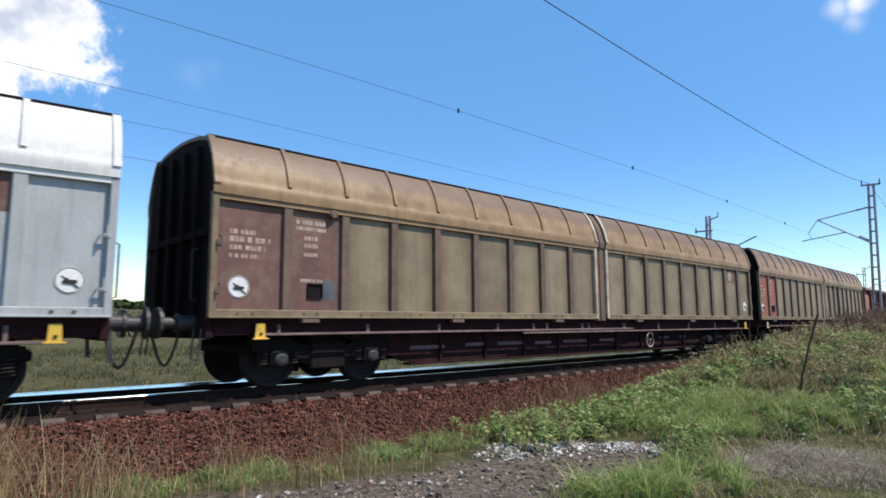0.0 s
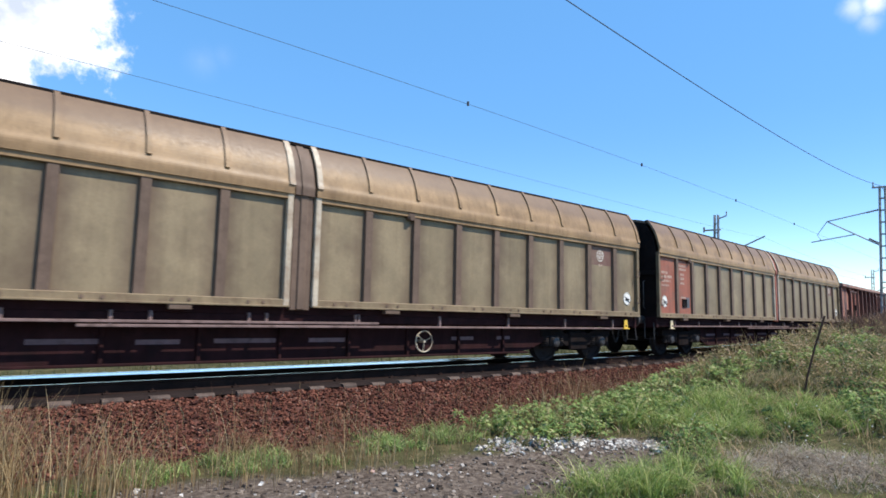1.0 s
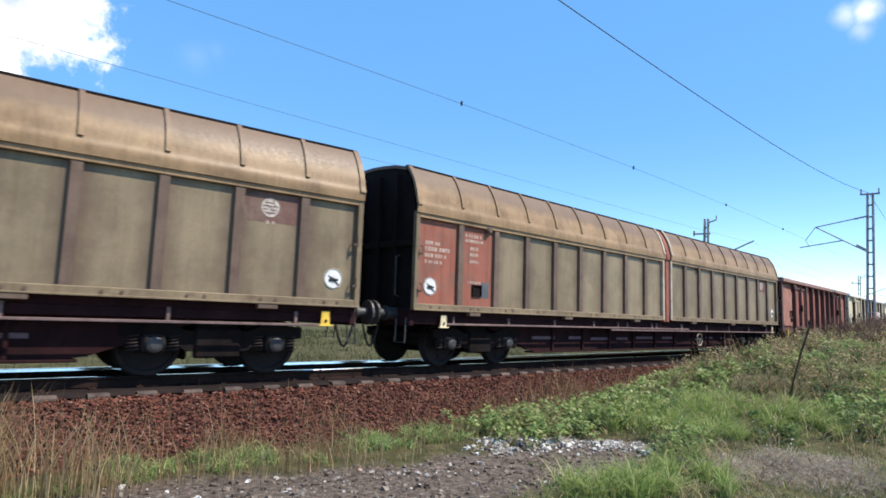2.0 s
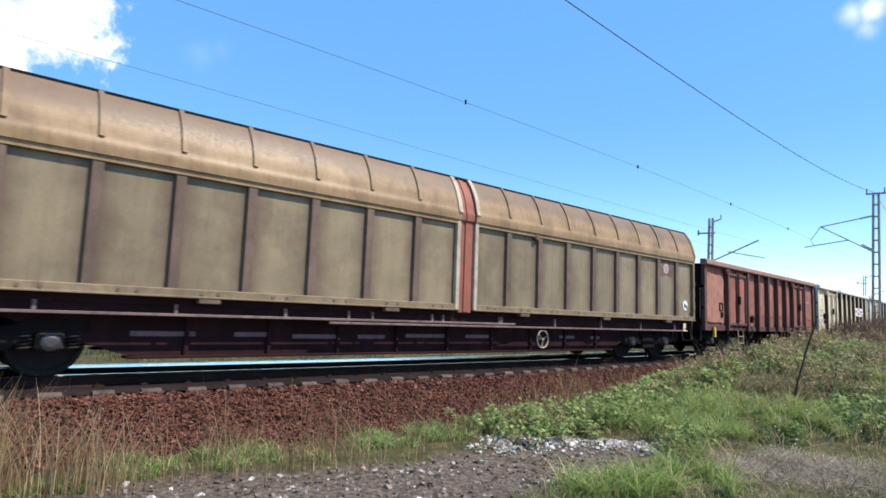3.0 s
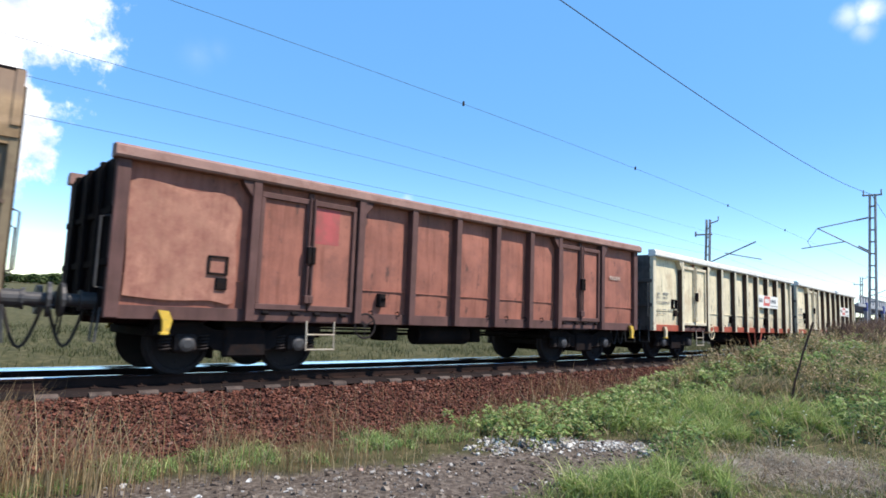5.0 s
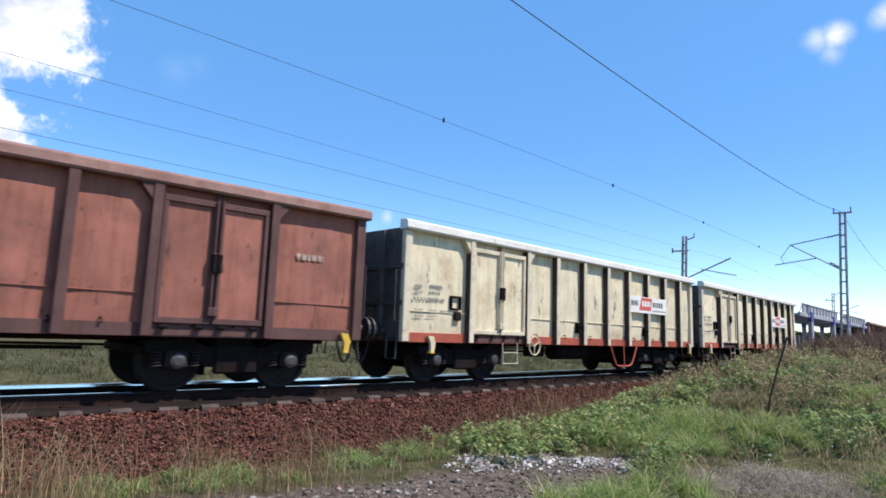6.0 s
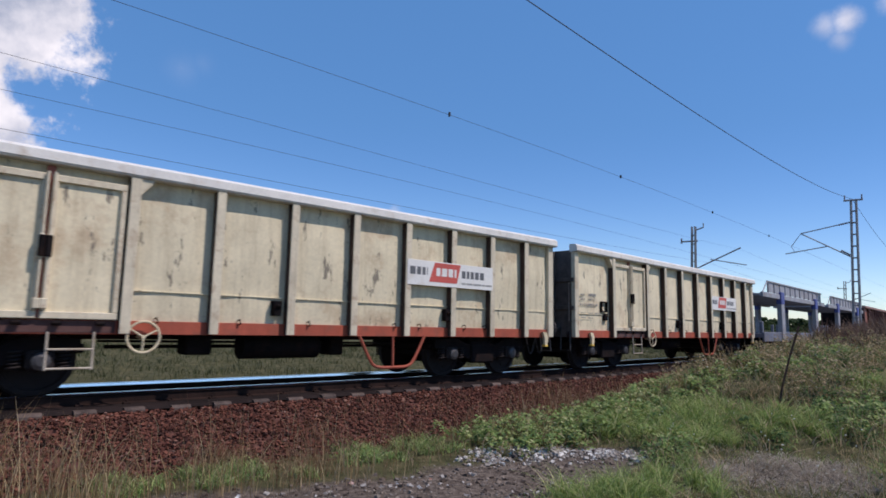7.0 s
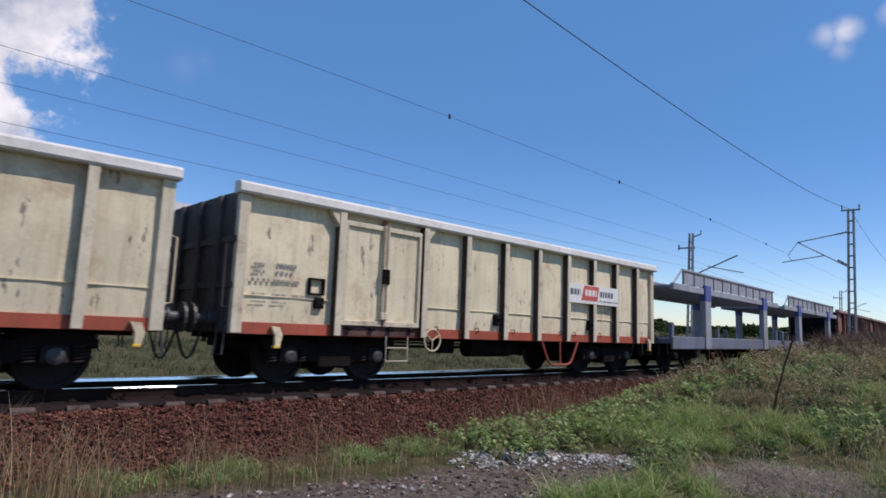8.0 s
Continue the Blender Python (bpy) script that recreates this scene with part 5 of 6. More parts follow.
def insulator(bm, a, b, r=0.07):
    a, b = Vector(a), Vector(b)
    for i in range(6):
        q = a.lerp(b, (i + 0.5) / 6)
        d = (b - a) / 14
        rod(bm, q - d * 0.5, q + d * 0.5, r, 10, r * 0.6)
    rod(bm, a, b, r * 0.4, 6)


# near mast: local +y points to the track
mast = lattice_mast(38.4, 2.9, 8.5, "grey lattice overhead line mast with cantilever arms")
bm = bmesh.new()
tube(bm, [(0, 0.15, 7.25), (0, 2.6, 6.75)], 0.03, 6)
tube(bm, [(0, 0.15, 5.3), (0, 2.6, 6.75)], 0.035, 6)
tube(bm, [(0, 1.3, 5.95), (0, 3.4, 5.6)], 0.03, 6)
tube(bm, [(0, 2.9, 5.68), (0, 3.1, 6.0), (0, 2.6, 6.75)], 0.018, 6)
part("cantilever_arm", bm, M_GALV, mast, "grey tubular cantilever")
for pa, pb, pr in (((0, 0.2, 7.24), (0, 0.75, 7.12), 0.07), ((0, 0.2, 5.42), (0, 0.65, 5.7), 0.07), ((-0.1, -0.4, 8.45), (-0.1, -0.4, 8.75), 0.05), ((-0.1, 0.4, 8.45), (-0.1, 0.4, 8.75), 0.05)):
    bm = bmesh.new()
    insulator(bm, pa, pb, pr)
    part("insulator", bm, M_INSUL, mast)
bm = bmesh.new()
tube(bm, [(-0.1, -0.45, 8.45), (-0.1, 0.45, 8.45)], 0.05, 6)
part("top_bracket", bm, M_GALV, mast)


def far_mast(s, w, h, flip=1):
    m = lattice_mast(s, w, h, "distant grey lattice overhead line mast")
    bm = bmesh.new()
    tube(bm, [(0, -0.3, h - 1.1), (0, 0.9, h - 1.1)], 0.06, 6)
    part("top_bracket", bm, M_GALV, m)
    bm = bmesh.new()
    tube(bm, [(0, -0.1, h - 0.3), (0, -0.7, h - 0.1), (0, -0.7, h + 0.2)], 0.05, 6)
    part("top_horn", bm, M_GALV, m)
    bm = bmesh.new()
    insulator(bm, (0, 0.9, h - 1.25), (0, 0.9, h - 0.85), 0.09)
    part("insulator", bm, M_INSUL, m)
    bm = bmesh.new()
    tube(bm, [(0, -0.2, 5.4), (0.6, -3.1, 6.9)], 0.05, 6)
    tube(bm, [(0, -1.2, 6.05), (0.2, -3.6, 5.6)], 0.035, 6)
    part("cantilever_arm", bm, M_GALV, m)
    return m


far_mast(44.6, -8.0, 8.55)
far_mast(104.0, 3.2, 8.6)
far_mast(106.0, -8.0, 8.6)


def wire(name, label, pts, r):
    cu = bpy.data.curves.new(name, "CURVE")
    cu.dimensions, cu.bevel_depth, cu.bevel_resolution = "3D", r, 1
    sp = cu.splines.new("POLY")
    sp.points.add(len(pts) - 1)
    for p, q in zip(sp.points, pts):
        p.co = (*q, 1)
    cu.materials.append(M_WIRE)
    return tagged(new(name, cu), label, "overhead wire", "overhead wires")


def along(w, spans, z_of):
    out = []
    for s in spans:
        p = track(s, w)
        out.append((p[0], p[1], z_of(s)))
    return out


SP = np.arange(-50, 160, 1.0)


def sag(z_top, depth, at, span):
    return lambda s: z_top - depth * (1 - (2 * (((s - at) % span) / span) - 1) ** 2)


wire("feeder_wire", "dark feeder cable strung between the mast tops", along(2.9, SP, sag(8.46, 1.26, 38.0, 41.0)), 0.011)
wire("contact_wire", "thin overhead contact wire above the near track", along(0.0, SP, lambda s: 5.97), 0.0045)
wire("contact_wire", "thin overhead contact wire above the far track", along(-4.5, SP, lambda s: 5.42), 0.0045)
wire("messenger_wire", "sagging carrier wire above the far track", along(-4.5, SP, sag(6.6, 0.55, 44.6, 60.0)), 0.0045)
wire("return_wire", "thin low line wire beyond the tracks", along(-4.5, SP, sag(5.1, 0.5, 37, 58.0)), 0.005)
bm = bmesh.new()
for s in (9.1, 17.0, 24.9, 33.0):
    p = track(s)
    rod(bm, (p[0], p[1], 5.93), (p[0], p[1], 6.03), 0.03, 6)
tagged(part("wire_clamp", bm, M_WIRE), "small dark clamps on the contact wire", "wire clamp", kind="stuff")


# ---- plants ----
def leaf_material(name, cols, rough=0.7):
    m = island_material(name, cols, rough)
    nt = m.node_tree
    b = nt.nodes["Principled BSDF"]
    tr = nt.nodes.new("ShaderNodeBsdfTranslucent")
    mx = nt.nodes.new("ShaderNodeMixShader")
    mx.inputs[0].default_value = 0.4
    src = b.inputs["Base Color"].links[0].from_socket
    nt.links.new(src, tr.inputs["Color"])
    nt.links.new(b.outputs[0], mx.inputs[1])
    nt.links.new(tr.outputs[0], mx.inputs[2])
    nt.links.new(mx.outputs[0], nt.nodes["Material Output"].inputs["Surface"])
    return m


M_GRASS = leaf_material("green_grass", [(0.0, (0.11, 0.175, 0.05)), (0.4, (0.25, 0.345, 0.09)), (0.8, (0.42, 0.48, 0.17)), (1.0, (0.66, 0.55, 0.31))])
M_LEAF = leaf_material("broad_leaves", [(0.0, (0.10, 0.165, 0.06)), (0.5, (0.24, 0.34, 0.105)), (0.85, (0.42, 0.47, 0.18)), (1.0, (0.56, 0.51, 0.29))])
M_FARG = leaf_material("far_meadow", [(0.0, (0.05, 0.06, 0.025)), (0.5, (0.09, 0.10, 0.042)), (1.0, (0.15, 0.14, 0.075))])
M_WEED = leaf_material("mixed_weeds", [(0.0, (0.09, 0.105, 0.04)), (0.4, (0.20, 0.195, 0.085)), (0.65, (0.37, 0.28, 0.16)), (1.0, (0.58, 0.42, 0.27))])
M_DRY = leaf_material("dry_grass", [(0.0, (0.22, 0.14, 0.07)), (0.5, (0.40, 0.28, 0.145)), (1.0, (0.56, 0.44, 0.26))])
M_NETTLE = leaf_material("dark_weed_leaves", [(0.0, (0.045, 0.085, 0.03)), (0.6, (0.10, 0.165, 0.055)), (1.0, (0.20, 0.26, 0.10))])
M_STRAW = leaf_material("bleached_straw", [(0.0, (0.22, 0.17, 0.13)), (0.5, (0.42, 0.35, 0.27)), (1.0, (0.62, 0.55, 0.45))])
M_STALK = leaf_material("reddish_stalks", [(0.0, (0.13, 0.06, 0.035)), (0.5, (0.25, 0.145, 0.08)), (0.85, (0.38, 0.26, 0.145)), (1.0, (0.5, 0.4, 0.24))])
M_BRUSH = leaf_material("dead_brush", [(0.0, (0.065, 0.042, 0.036)), (0.6, (0.14, 0.088, 0.066)), (1.0, (0.22, 0.15, 0.105))])
M_BUSH = leaf_material("bush_leaves", [(0.0, (0.028, 0.050, 0.014)), (0.5, (0.055, 0.085, 0.026)), (1.0, (0.11, 0.135, 0.05))])
M_FLOWER = leaf_material("white_flowers", [(0.0, (0.6, 0.6, 0.5)), (1.0, (0.8, 0.8, 0.74))])


def blades(name, xy, z, height, width, lean, mat, joints=3):
    """Grass blades in one mesh: tapering, bent strips."""
    n = len(xy)
    a = rng.uniform(0, 2 * math.pi, n)
    b = rng.uniform(0, 2 * math.pi, n)
    side = np.stack([np.cos(a), np.sin(a), np.zeros(n)], -1)
    out = np.stack([np.cos(b), np.sin(b), np.zeros(n)], -1) * (lean * height)[:, None]
    root = np.concatenate([xy, z[:, None]], 1)
    rows = []
    for j in range(joints):
        q = j / joints
        c = root + out * q ** 2 + np.array([0, 0, 1.0]) * (height * (q - 0.25 * lean * q * q))[:, None]
        wd = (width * (1 - 0.75 * q))[:, None]
        rows += [c - side * wd, c + side * wd]
    rows.append(root + out + np.array([0, 0, 1.0]) * (height * (1 - 0.25 * lean))[:, None])
    v = np.stack(rows, 1)
    k = 2 * joints + 1
    base = (np.arange(n) * k)[:, None]
    faces = []
    for j in range(joints - 1):
        faces.append(base + np.array([[2 * j, 2 * j + 1, 2 * j + 3, 2 * j + 2]]))
    quads_ = np.concatenate(faces).tolist() if faces else []
    tips = (base + np.array([[2 * joints - 2, 2 * joints - 1, 2 * joints]])).tolist()
    me = bpy.data.meshes.new(name)
    me.from_pydata(v.reshape(-1, 3).tolist(), [], quads_ + tips)
    me.materials.append(mat)
    return new(name, me)


def scatter(n, s0, s1, w0, w1, power=1.0):
    s = s0 + (s1 - s0) * rng.random(n) ** power
    w = rng.uniform(w0, w1, n)
    xy = track(s, w)
    return xy, s, w


def seen_from_camera(xy):
    az = np.degrees(np.arctan2(xy[:, 0], xy[:, 1]))
    return (np.abs(az) < 48) & (xy[:, 1] > 2.0)


def turf(name, label, n, rect, hmin, hmax, mat, dens, width=0.004, lean=(0.2, 0.9), power=1.0):
    xy, s, w = scatter(n, *rect, power)
    ok = seen_from_camera(xy) & (rng.random(len(xy)) < dens(xy[:, 0], xy[:, 1], s, w))
    xy, s, w = xy[ok], s[ok], w[ok]
    h = rng.uniform(hmin, hmax, len(xy)) * (0.45 + 0.95 * np.clip(0.9 * fbm(xy[:, 0], xy[:, 1], 0.9, 5.0) + 0.5, 0, 1))
    d = np.hypot(xy[:, 0], xy[:, 1])
    z = np.maximum(ground_height(xy[:, 0], xy[:, 1], s, w), np.where(w < 3.3, ballast_height(w) - 0.02, -9))
    ob = blades(name, xy, z, h, width * (0.6 + d / 14) * rng.uniform(0.7, 1.3, len(xy)), rng.uniform(*lean, len(xy)), mat)
    return tagged(ob, label, "grass", kind="stuff")


clump = lambda x, y, sc, sd, lo=-0.1, hi=0.35: smooth(lo, hi, fbm(x, y, sc, sd))


def spot(x, y, cx, cy, rx, ry):
    """A patch with an uneven outline."""
    return smooth(1.2, 0.75, np.hypot((x - cx) / rx, (y - cy) / ry) - 0.35 * fbm(x, y, 0.8, cx))


def lush(x, y):
    """Where long fresh grass grows."""
    return np.maximum.reduce([spot(x, y, 4.8, 10.2, 1.9, 1.1), spot(x, y, 1.75, 6.75, 1.0, 0.5), spot(x, y, 3.1, 7.4, 0.4, 0.8), spot(x, y, 6.6, 7.3, 0.8, 0.7), spot(x, y, 9.5, 11.5, 1.3, 0.9)])


def leafy(x, y, s, w):
    """Where broad-leaved weeds grow: along the edge of the bare strip and in patches up the bank."""
    edge = smooth(5.9, 6.9, s) * smooth(15.0, 11.0, s) * smooth(3.1, 3.6, w + 0.25 * fbm(x, y, 0.9, 3.0)) * smooth(5.3, 4.7, w)
    return np.maximum.reduce([edge, spot(x, y, 7.4, 9.9, 1.1, 0.75), spot(x, y, 3.4, 8.9, 0.5, 0.5), 0.8 * smooth(12, 14, s) * clump(x, y, 1.5, 14.0, 0.05, 0.4)])


turf("green_grass", "fresh green grass on the bank", 90000, (3.0, 26.0, 3.2, 11.5), 0.05, 0.16, M_GRASS,
     lambda x, y, s, w: (1 - soil_mask(x, y)) * (0.1 + 0.5 * lush(x, y) + 0.4 * clump(x, y, 1.2, 4.0, 0.0, 0.4)) * smooth(-0.2, 1.2, x + 0.4 * (w - 4)) * (1 - 0.5 * smooth(13, 18, s)), 0.0045, (0.5, 1.5), power=1.25)


def grass_tufts(label, n, want, height, mat, width, per=70):
    """Arching tufts of long blades, each from one root."""
    c, s, w = scatter(n, 3.0, 24.0, 3.2, 11.0, 1.2)
    ok = seen_from_camera(c) & (rng.random(n) < want(c[:, 0], c[:, 1], s, w) * (1 - soil_mask(c[:, 0], c[:, 1])))
    c = c[ok]
    size = rng.uniform(0.6, 1.25, len(c))
    xy = np.repeat(c, per, 0) + rng.normal(size=(len(c) * per, 2)) * 0.05 * np.repeat(size, per)[:, None]
    h = np.repeat(size, per) * rng.uniform(*height, len(xy))
    d = np.hypot(xy[:, 0], xy[:, 1])
    ob = blades("grass_tufts", xy, ground_height(xy[:, 0], xy[:, 1]) - 0.01, h, width * (0.7 + d / 20) * rng.uniform(0.7, 1.3, len(xy)), rng.uniform(0.25, 1.5, len(xy)), mat, 4)
    return tagged(ob, label, "grass", kind="stuff")


def leaf_plants(label, n, want, radius, height, leaf, mat, per=46):
    """Low bushy weeds: pointed leaves set round short stems, the lower ones wide and hanging."""
    c, s, w = scatter(n, 4.5, 32.0, 3.0, 10.5, 1.15)
    ok = seen_from_camera(c) & (rng.random(n) < want(c[:, 0], c[:, 1], s, w) * (1 - soil_mask(c[:, 0], c[:, 1])))
    c = c[ok]
    k = len(c)
    z0 = ground_height(c[:, 0], c[:, 1])
    R, H = rng.uniform(*radius, k), rng.uniform(*height, k)
    az = rng.uniform(0, 2 * math.pi, (k, per))
    up = rng.random((k, per)) ** 0.7
    out = np.sqrt(rng.random((k, per))) * (1.05 - 0.6 * up ** 2)
    p = np.stack([c[:, 0:1] + R[:, None] * out * np.cos(az), c[:, 1:2] + R[:, None] * out * np.sin(az), z0[:, None] + H[:, None] * up], -1).reshape(-1, 3)
    m = len(p)
    turn = az.reshape(-1) + rng.normal(0, 0.7, m)
    rise = rng.uniform(-0.35, 0.9, m)
    d = np.stack([np.cos(turn) * np.cos(rise), np.sin(turn) * np.cos(rise), np.sin(rise)], -1)
    side = np.stack([-np.sin(turn), np.cos(turn), rng.normal(0, 0.35, m)], -1)
    far = 0.75 + np.hypot(p[:, 0], p[:, 1]) / 26
    L = (rng.uniform(*leaf, m) * far)[:, None]
    W = L * rng.uniform(0.22, 0.42, m)[:, None]
    sagging = np.array([0, 0, 1.0])
    v = np.stack([p, p + d * L * 0.45 + side * W, p + d * L * 0.5 - sagging * L * 0.1, p + d * L * 0.45 - side * W, p + d * L - sagging * L * 0.3], 1)
    b = (np.arange(m) * 5)[:, None, None]
    f = (b + np.array([[0, 2, 1], [0, 3, 2], [1, 2, 4], [2, 3, 4]])).reshape(-1, 3)
    me = bpy.data.meshes.new("leafy_weeds")
    me.from_pydata(v.reshape(-1, 3).tolist(), [], f.tolist())
    me.materials.append(mat)
    return tagged(new("leafy_weeds", me), label, "weeds", kind="stuff")


grass_tufts("long arching tufts of fresh green grass", 2600, lambda x, y, s, w: lush(x, y), (0.18, 0.42), M_GRASS, 0.0055)
grass_tufts("yellowish half-dry grass tufts on the bank", 1500, lambda x, y, s, w: 0.35 * clump(x, y, 1.1, 5.0, 0.1, 0.4) * smooth(7, 11, s), (0.2, 0.5), M_WEED, 0.005)
leaf_plants("low bushy green weeds along the bare earth", 5200, lambda x, y, s, w: leafy(x, y, s, w), (0.08, 0.2), (0.14, 0.36), (0.04, 0.09), M_LEAF)
leaf_plants("dark green leafy weeds scattered on the bank", 2600, lambda x, y, s, w: 0.45 * clump(x, y, 0.9, 22.0, 0.1, 0.4) * smooth(6, 9, s), (0.08, 0.2), (0.12, 0.34), (0.035, 0.08), M_NETTLE)
leaf_plants("dull brown seeding weeds on the crest", 4200, lambda x, y, s, w: 0.85 * smooth(10, 14, s) * clump(x, y, 1.3, 31.0, -0.1, 0.35), (0.06, 0.16), (0.25, 0.6), (0.025, 0.06), M_WEED)


def fringe():
    """Patchy green weeds at the foot of the ballast."""
    n = 900
    c, s, w = scatter(n, -4.0, 7.5, 3.0, 4.0)
    ok = rng.random(n) < (1 - soil_mask(c[:, 0], c[:, 1])) * clump(c[:, 0], c[:, 1], 0.7, 16.0, 0.0, 0.4)
    c, s, w = c[ok], s[ok], w[ok]
    per = 26
    xy = np.repeat(c, per, 0) + rng.normal(size=(len(c) * per, 2)) * 0.06
    ss, ww = to_track(xy[:, 0], xy[:, 1])
    z = np.maximum(ground_height(xy[:, 0], xy[:, 1], ss, ww), np.where(ww < 3.3, ballast_height(ww) - 0.02, -9))
    ob = blades("weed_fringe", xy, z, rng.uniform(0.05, 0.18, len(xy)), rng.uniform(0.004, 0.012, len(xy)), rng.uniform(0.4, 1.6, len(xy)), M_LEAF)
    tagged(ob, "patchy green weeds at the foot of the ballast", "weeds", kind="stuff")


fringe()
turf("short_grass", "short patchy grass between earth and ballast", 70000, (-8.0, 14.0, 2.8, 8.5), 0.04, 0.13, M_WEED,
     lambda x, y, s, w: (1 - soil_mask(x, y)) ** 2 * (0.08 + 0.8 * clump(x, y, 0.6, 6.0, 0.0, 0.4)), 0.004, (0.4, 1.2))
turf("weeds", "mixed dry and green weeds along the bank", 90000, (6.0, 44.0, 2.7, 9.0), 0.12, 0.46, M_WEED,
     lambda x, y, s, w: (1 - soil_mask(x, y)) * (1 - 0.8 * lush(x, y)) * (0.08 + 0.92 * clump(x, y, 1.4, 8.0, 0.0, 0.35)) * (0.2 + 0.8 * smooth(11, 18, s)), 0.007, (0.4, 1.6), power=1.1)
turf("straw", "scattered straw-coloured dry stems on the bank", 17000, (7.0, 44.0, 2.5, 9.0), 0.25, 0.75, M_DRY,
     lambda x, y, s, w: (1 - soil_mask(x, y)) * clump(x, y, 1.2, 11.0, 0.0, 0.4), 0.003, (0.1, 0.9), power=1.1)
turf("dry_grass", "thin dry grass on the ballast edge", 32000, (-9.0, 15.0, 1.6, 4.4), 0.14, 0.5, M_STALK,
     lambda x, y, s, w: (0.15 + 0.85 * clump(x, y, 0.7, 9.0, 0.0, 0.5)) * smooth(1.5, 3.0, w), 0.0022, (0.1, 0.7))
turf("flattened_straw", "flattened dry straw over a worn patch", 60000, (5.5, 11.0, 5.8, 9.0), 0.06, 0.16, M_STRAW,
     lambda x, y, s, w: 0.8 * smooth(1.3, 0.5, np.hypot((x - 4.65) / 1.2, (y - 7.75) / 0.7) - 0.3 * fbm(x, y, 0.6, 2.0)) + 0.03 * clump(x, y, 1.0, 3.0), 0.0035, (1.2, 2.6))
turf("dead_brush", "brown dead brush on the crest of the bank", 40000, (19.0, 60.0, 2.8, 8.0), 0.35, 1.0, M_BRUSH,
     lambda x, y, s, w: smooth(18, 27, s) * clump(x, y, 2.5, 3.0, -0.3, 0.3), 0.009, (0.2, 1.0))
turf("far_grass", "pale meadow grass beyond the tracks", 70000, (-8.0, 60.0, -20.0, -4.2), 0.1, 0.38, M_FARG,
     lambda x, y, s, w: 0.1 + 0.9 * clump(x, y, 1.3, 1.0), 0.005, (0.4, 1.4))
# tufts of tall dry grass by the ballast
for n_, cx, cy, sd, h0, h1, tag in ((300, -3.75, 5.35, 0.15, 0.55, 1.2, "tall"), (170, -3.2, 5.7, 0.3, 0.5, 1.0, "thin"), (90, -2.1, 6.6, 0.35, 0.35, 0.7, "sparse"), (70, -0.9, 7.3, 0.4, 0.3, 0.6, "short")):
    xy = np.stack([rng.normal(cx, sd, n_), rng.normal(cy, sd, n_)], -1)
    s_, w_ = to_track(xy[:, 0], xy[:, 1])
    z_ = np.maximum(ground_height(xy[:, 0], xy[:, 1], s_, w_), np.where(w_ < 3.3, ballast_height(w_) - 0.02, -9))
    ob = blades("dry_grass_tuft", xy, z_, rng.uniform(h0, h1, n_), np.full(n_, 0.0044), rng.uniform(0.1, 0.55, n_), M_DRY, 4)
    tagged(ob, tag + " tuft of pale dry grass by the ballast", "grass tuft", "dry grass tufts", "stuff")

# heap of dead twigs on the crest
n_ = 2600
heap = track(25.5, 5.6) + rng.normal(size=(n_, 2)) * (1.5, 1.2)
ob = blades("brush_pile", heap, ground_height(heap[:, 0], heap[:, 1]) + rng.uniform(0, 0.35, n_), rng.uniform(0.25, 0.8, n_), np.full(n_, 0.012), rng.uniform(0.5, 2.4, n_), M_BRUSH)
tagged(ob, "heap of dark brown dead twigs on the crest", "brush pile", kind="stuff")

# small white blossoms in the weeds
xy, s, w = scatter(900, 8, 30, 3.5, 9.5)
ok = rng.random(900) < clump(xy[:, 0], xy[:, 1], 1.6, 2.0)
xy, s, w = xy[ok], s[ok], w[ok]
z = ground_height(xy[:, 0], xy[:, 1], s, w) + rng.uniform(0.15, 0.4, len(xy))
tagged(stones("blossoms", np.concatenate([xy, z[:, None]], 1), rng.uniform(0.008, 0.02, len(xy)), M_FLOWER, OCT, OCT_F), "tiny white blossoms among the weeds", "wild flowers", kind="stuff")

M_CLOD = island_material("earth_clods", [(0.0, (0.055, 0.04, 0.031)), (0.6, (0.13, 0.097, 0.075)), (1.0, (0.26, 0.205, 0.16))])
# rubble on the bare earth
n = 7000
px, py = rng.uniform(-4, 6, n), rng.uniform(3.2, 9.5, n)
ok = rng.random(n) < soil_mask(px, py) * (0.25 + 0.75 * clump(px, py, 0.8, 1.0))
px, py = px[ok], py[ok]
tagged(stones("gravel", np.stack([px, py, ground_height(px, py) + 0.003], -1), 0.007 + 0.036 * rng.random(len(px)) ** 3.5, M_PEBBLE), "grey and white gravel on bare earth", "gravel", kind="stuff")
n = 9000
px, py = rng.uniform(-4.5, 5.5, n), rng.uniform(3.2, 9.6, n)
ok = rng.random(n) < soil_mask(px, py)
px, py = px[ok], py[ok]
tagged(stones("earth_clods", np.stack([px, py, ground_height(px, py) + 0.002], -1), 0.008 + 0.038 * rng.random(len(px)) ** 2.5, M_CLOD), "dark crumbled earth clods", "earth", kind="stuff")
n = 4200
t = rng.random(n)
px, py = 0.7 + 2.3 * t + rng.normal(0, 0.12, n), 8.4 + 0.25 * np.sin(t * 2.8) + 0.1 * t + rng.normal(0, 0.17, n)
ok = rng.random(n) < 0.15 + 0.85 * clump(px, py, 0.35, 12.0, -0.1, 0.3)
px, py, n = px[ok], py[ok], int(ok.sum())
tagged(stones("pale_rubble", np.stack([px, py, ground_height(px, py) + 0.01], -1), 0.006 + 0.046 * rng.random(n) ** 3, M_CHALK), "ridge of chalky white rubble", "rubble", kind="stuff")

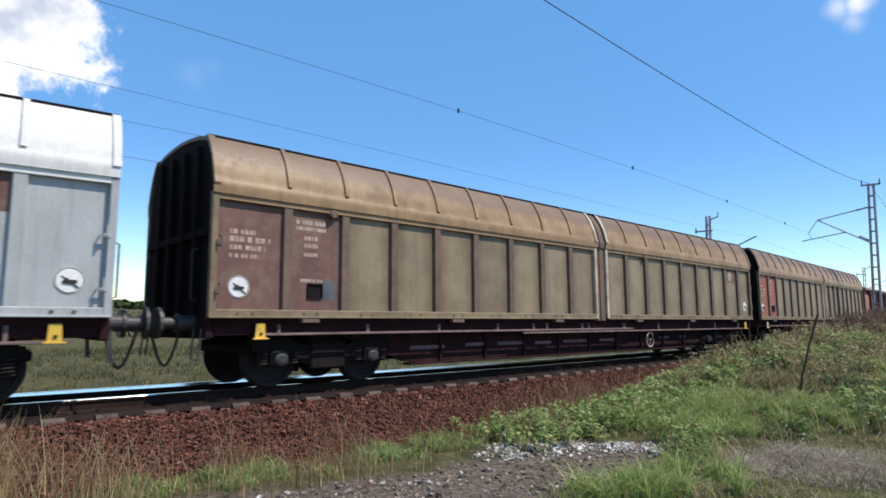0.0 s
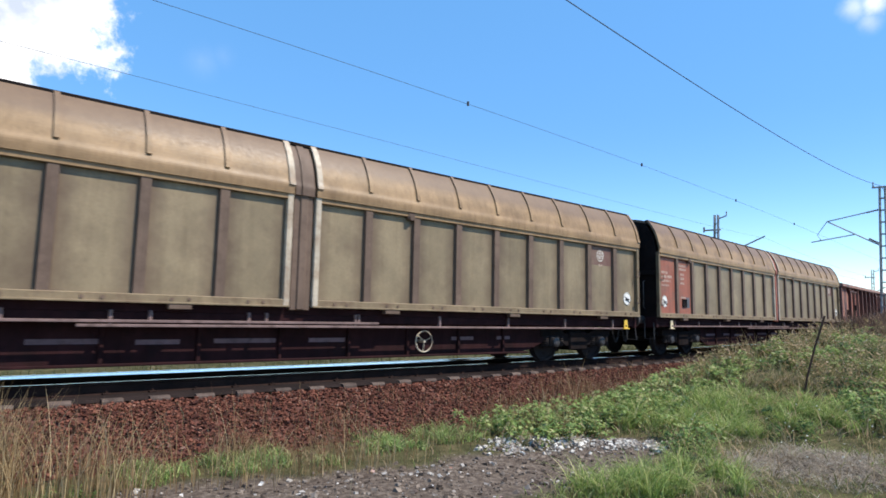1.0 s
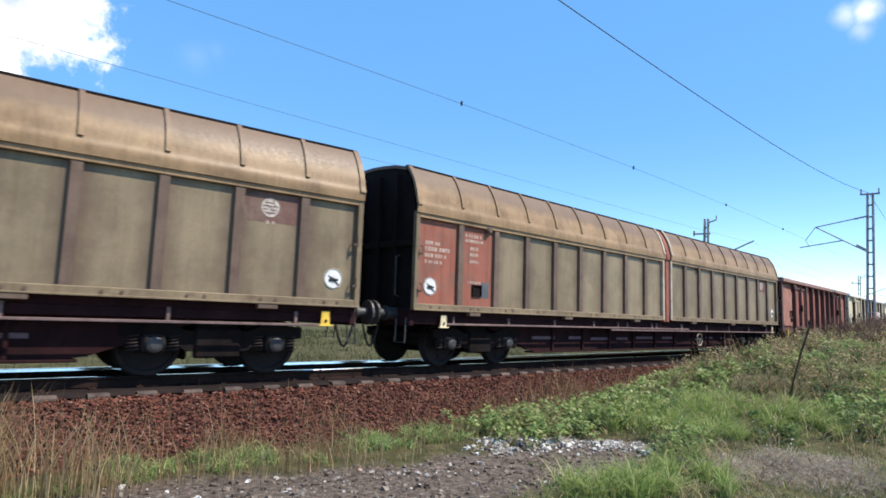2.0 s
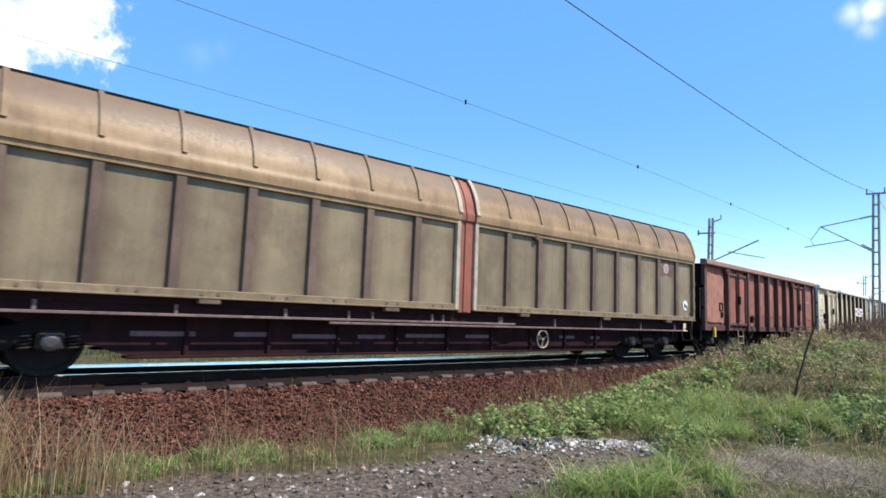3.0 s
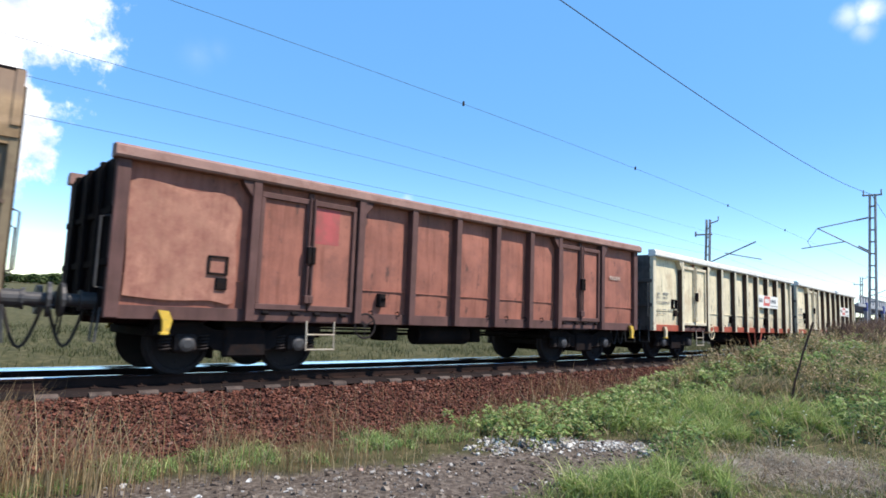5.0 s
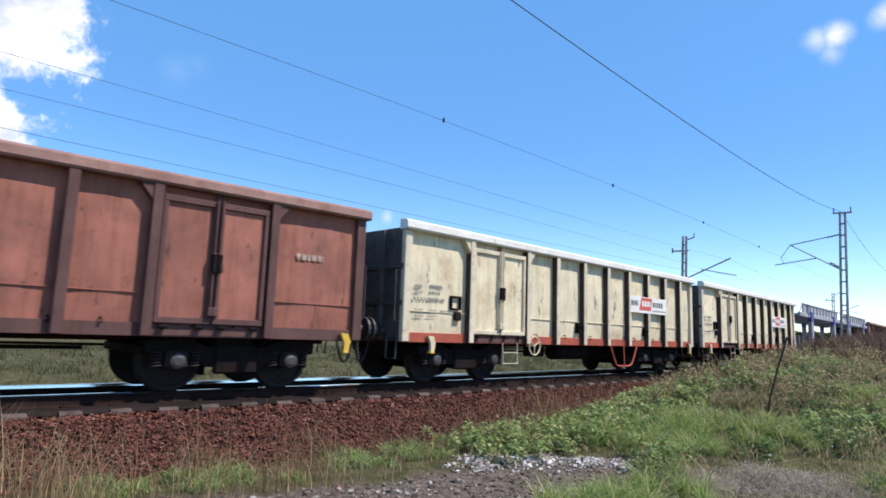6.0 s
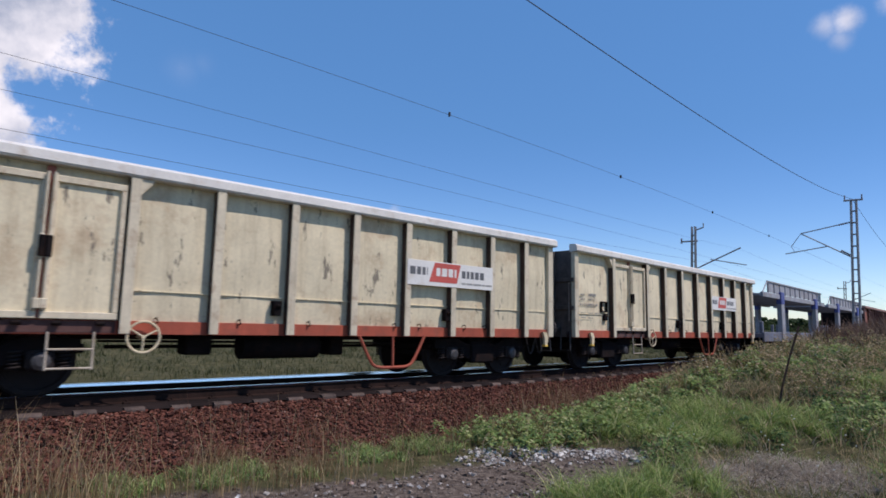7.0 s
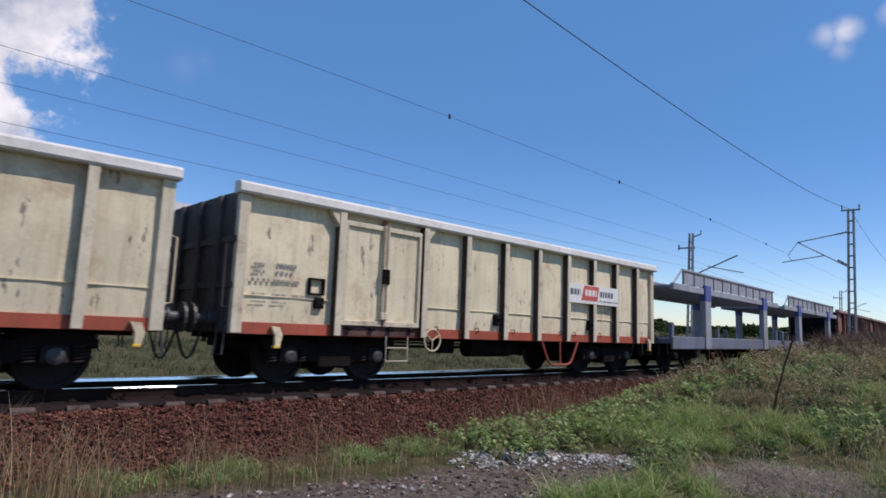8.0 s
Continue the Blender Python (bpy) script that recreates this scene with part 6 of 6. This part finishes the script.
# single larger stones
for x, y, r in ((0.83, 8.3, 0.07), (1.05, 8.45, 0.05), (2.75, 8.95, 0.09), (2.5, 8.8, 0.08), (0.92, 6.25, 0.06), (0.75, 7.4, 0.04), (-0.2, 6.2, 0.045), (-0.9, 5.7, 0.05), (1.3, 8.5, 0.06), (2.0, 8.75, 0.07), (1.65, 8.6, 0.05)):
    bm = bmesh.new()
    r *= 0.6
    bmesh.ops.create_icosphere(bm, subdivisions=2, radius=r)
    for v in bm.verts:
        v.co *= 1 + 0.35 * noise.noise(v.co * 9 + Vector((x * 7, y * 5, 0)))
        v.co.z *= 0.65
    st = part("stone", bm, M_WHITE if r > 0.055 else M_CONCRETE)
    tagged(st, "pale broken stone lying on bare earth", "stone", "loose stones")
    st.location = (x, y, float(ground_height(np.array([x]), np.array([y]))[0]) + r * 0.3)

# thin stake in the grass
bm = bmesh.new()
sx, sy = track(11.5, 6.25)
sz = float(ground_height(np.array([sx]), np.array([sy]))[0])
tube(bm, [(0, 0, -0.1), (0.08, 0.0, 0.4), (0.24, 0.02, 0.95), (0.42, 0.02, 1.5)], 0.018, 6)
stake = tagged(part("stake", bm, M_BRUSH), "thin leaning dry wooden stake in the grass", "stake")
stake.location = (sx, sy, sz)


def bush(x, y, r, h, seed):
    """A shrub of a few limbs and many small leaves."""
    rr = np.random.default_rng(seed)
    b = empty("bush", "dark green bushy shrub beyond the tracks", "bush", "bushes beyond the tracks")
    z = float(ground_height(np.array([x]), np.array([y]))[0])
    b.location = (x, y, z)
    bm = bmesh.new()
    for k in range(5):
        a = 2 * math.pi * k / 5 + rr.uniform(0, 1)
        rod(bm, (0, 0, -0.1), (0.5 * r * math.cos(a), 0.5 * r * math.sin(a), h * 0.7), 0.05, 6, 0.015)
    part("stem", bm, M_BRUSH, b)
    n = 900
    lobes = rr.normal(size=(9, 3)) * (0.45 * r, 0.45 * r, 0.2 * h) + (0, 0, h * 0.55)
    c = lobes[rr.integers(0, 9, n)] + rr.normal(size=(n, 3)) * (0.22 * r, 0.22 * r, 0.17 * h)
    c[:, 2] = np.maximum(c[:, 2], 0.05)
    q = rr.normal(size=(n, 2, 3))
    q /= np.linalg.norm(q, axis=2, keepdims=True)
    sz_ = rr.uniform(0.06, 0.14, (n, 1))
    v = np.stack([c - q[:, 0] * sz_, c + q[:, 1] * sz_ * 0.5, c + q[:, 0] * sz_, c - q[:, 1] * sz_ * 0.5], 1)
    me = bpy.data.meshes.new("crown")
    me.from_pydata(v.reshape(-1, 3).tolist(), [], (np.arange(n * 4).reshape(n, 4)).tolist())
    me.materials.append(M_BUSH)
    cr = new("crown", me)
    cr.parent = b


rb = random.Random(4)
for s in list(range(-10, 60, 5)) + list(range(60, 170, 7)):
    w = rb.uniform(-48, -28) if s < 60 else rb.uniform(-22, -13)
    p = track(float(s) + rb.uniform(-2, 2), w)
    bush(p[0], p[1], rb.uniform(1.2, 2.2), rb.uniform(0.9, 1.9) if s < 60 else rb.uniform(1.3, 2.6), s + 50)

# belt of far woods closing the meadow
n = 26000
aa = np.radians(rng.uniform(-60, 75, n))
dd = rng.uniform(330, 420, n)
hh = (3 + 3.5 * np.clip(fbm(np.degrees(aa), dd * 0, 3.5, 2.0) + 0.4, 0, 1.2)) * rng.random(n) ** 0.7
tagged(stones("far_woods", np.stack([dd * np.sin(aa), dd * np.cos(aa), hh], -1), rng.uniform(0.7, 1.7, n), M_BUSH, OCT, OCT_F), "hazy dark belt of distant woods", "woods", kind="stuff")


# ---- movement of the train ----
S0, SPEED, SLOW = 44.6084, -8.6485, -0.01084


def wagon_pose(front, length, t):
    s = S0 + SPEED * t + SLOW * t * t / 2 + front
    q = 0.2 * length
    a, b = track(s + q), track(s + length - q)
    m, d = (a + b) / 2, b - a
    return pose(m[0], m[1], 0, -CANT, 0, math.degrees(math.atan2(d[1], d[0])))


def motions():
    spin = [(i / 15, (SPEED * i / 15 + SLOW * (i / 15) ** 2 / 2) / WHEEL_R) for i in range(121)]
    for wagon, front, length in TRAIN:
        walk(wagon, [(i / 5, wagon_pose(front, length, i / 5)) for i in range(41)])
        for bogie in wagon.children:
            for w in bogie.children:
                if w.name.startswith("wheelset"):
                    x = w.location.x
                    walk(w, [(t, pose(x, 0, WHEEL_R, 0, math.degrees(a), 0)) for t, a in spin])


motions()
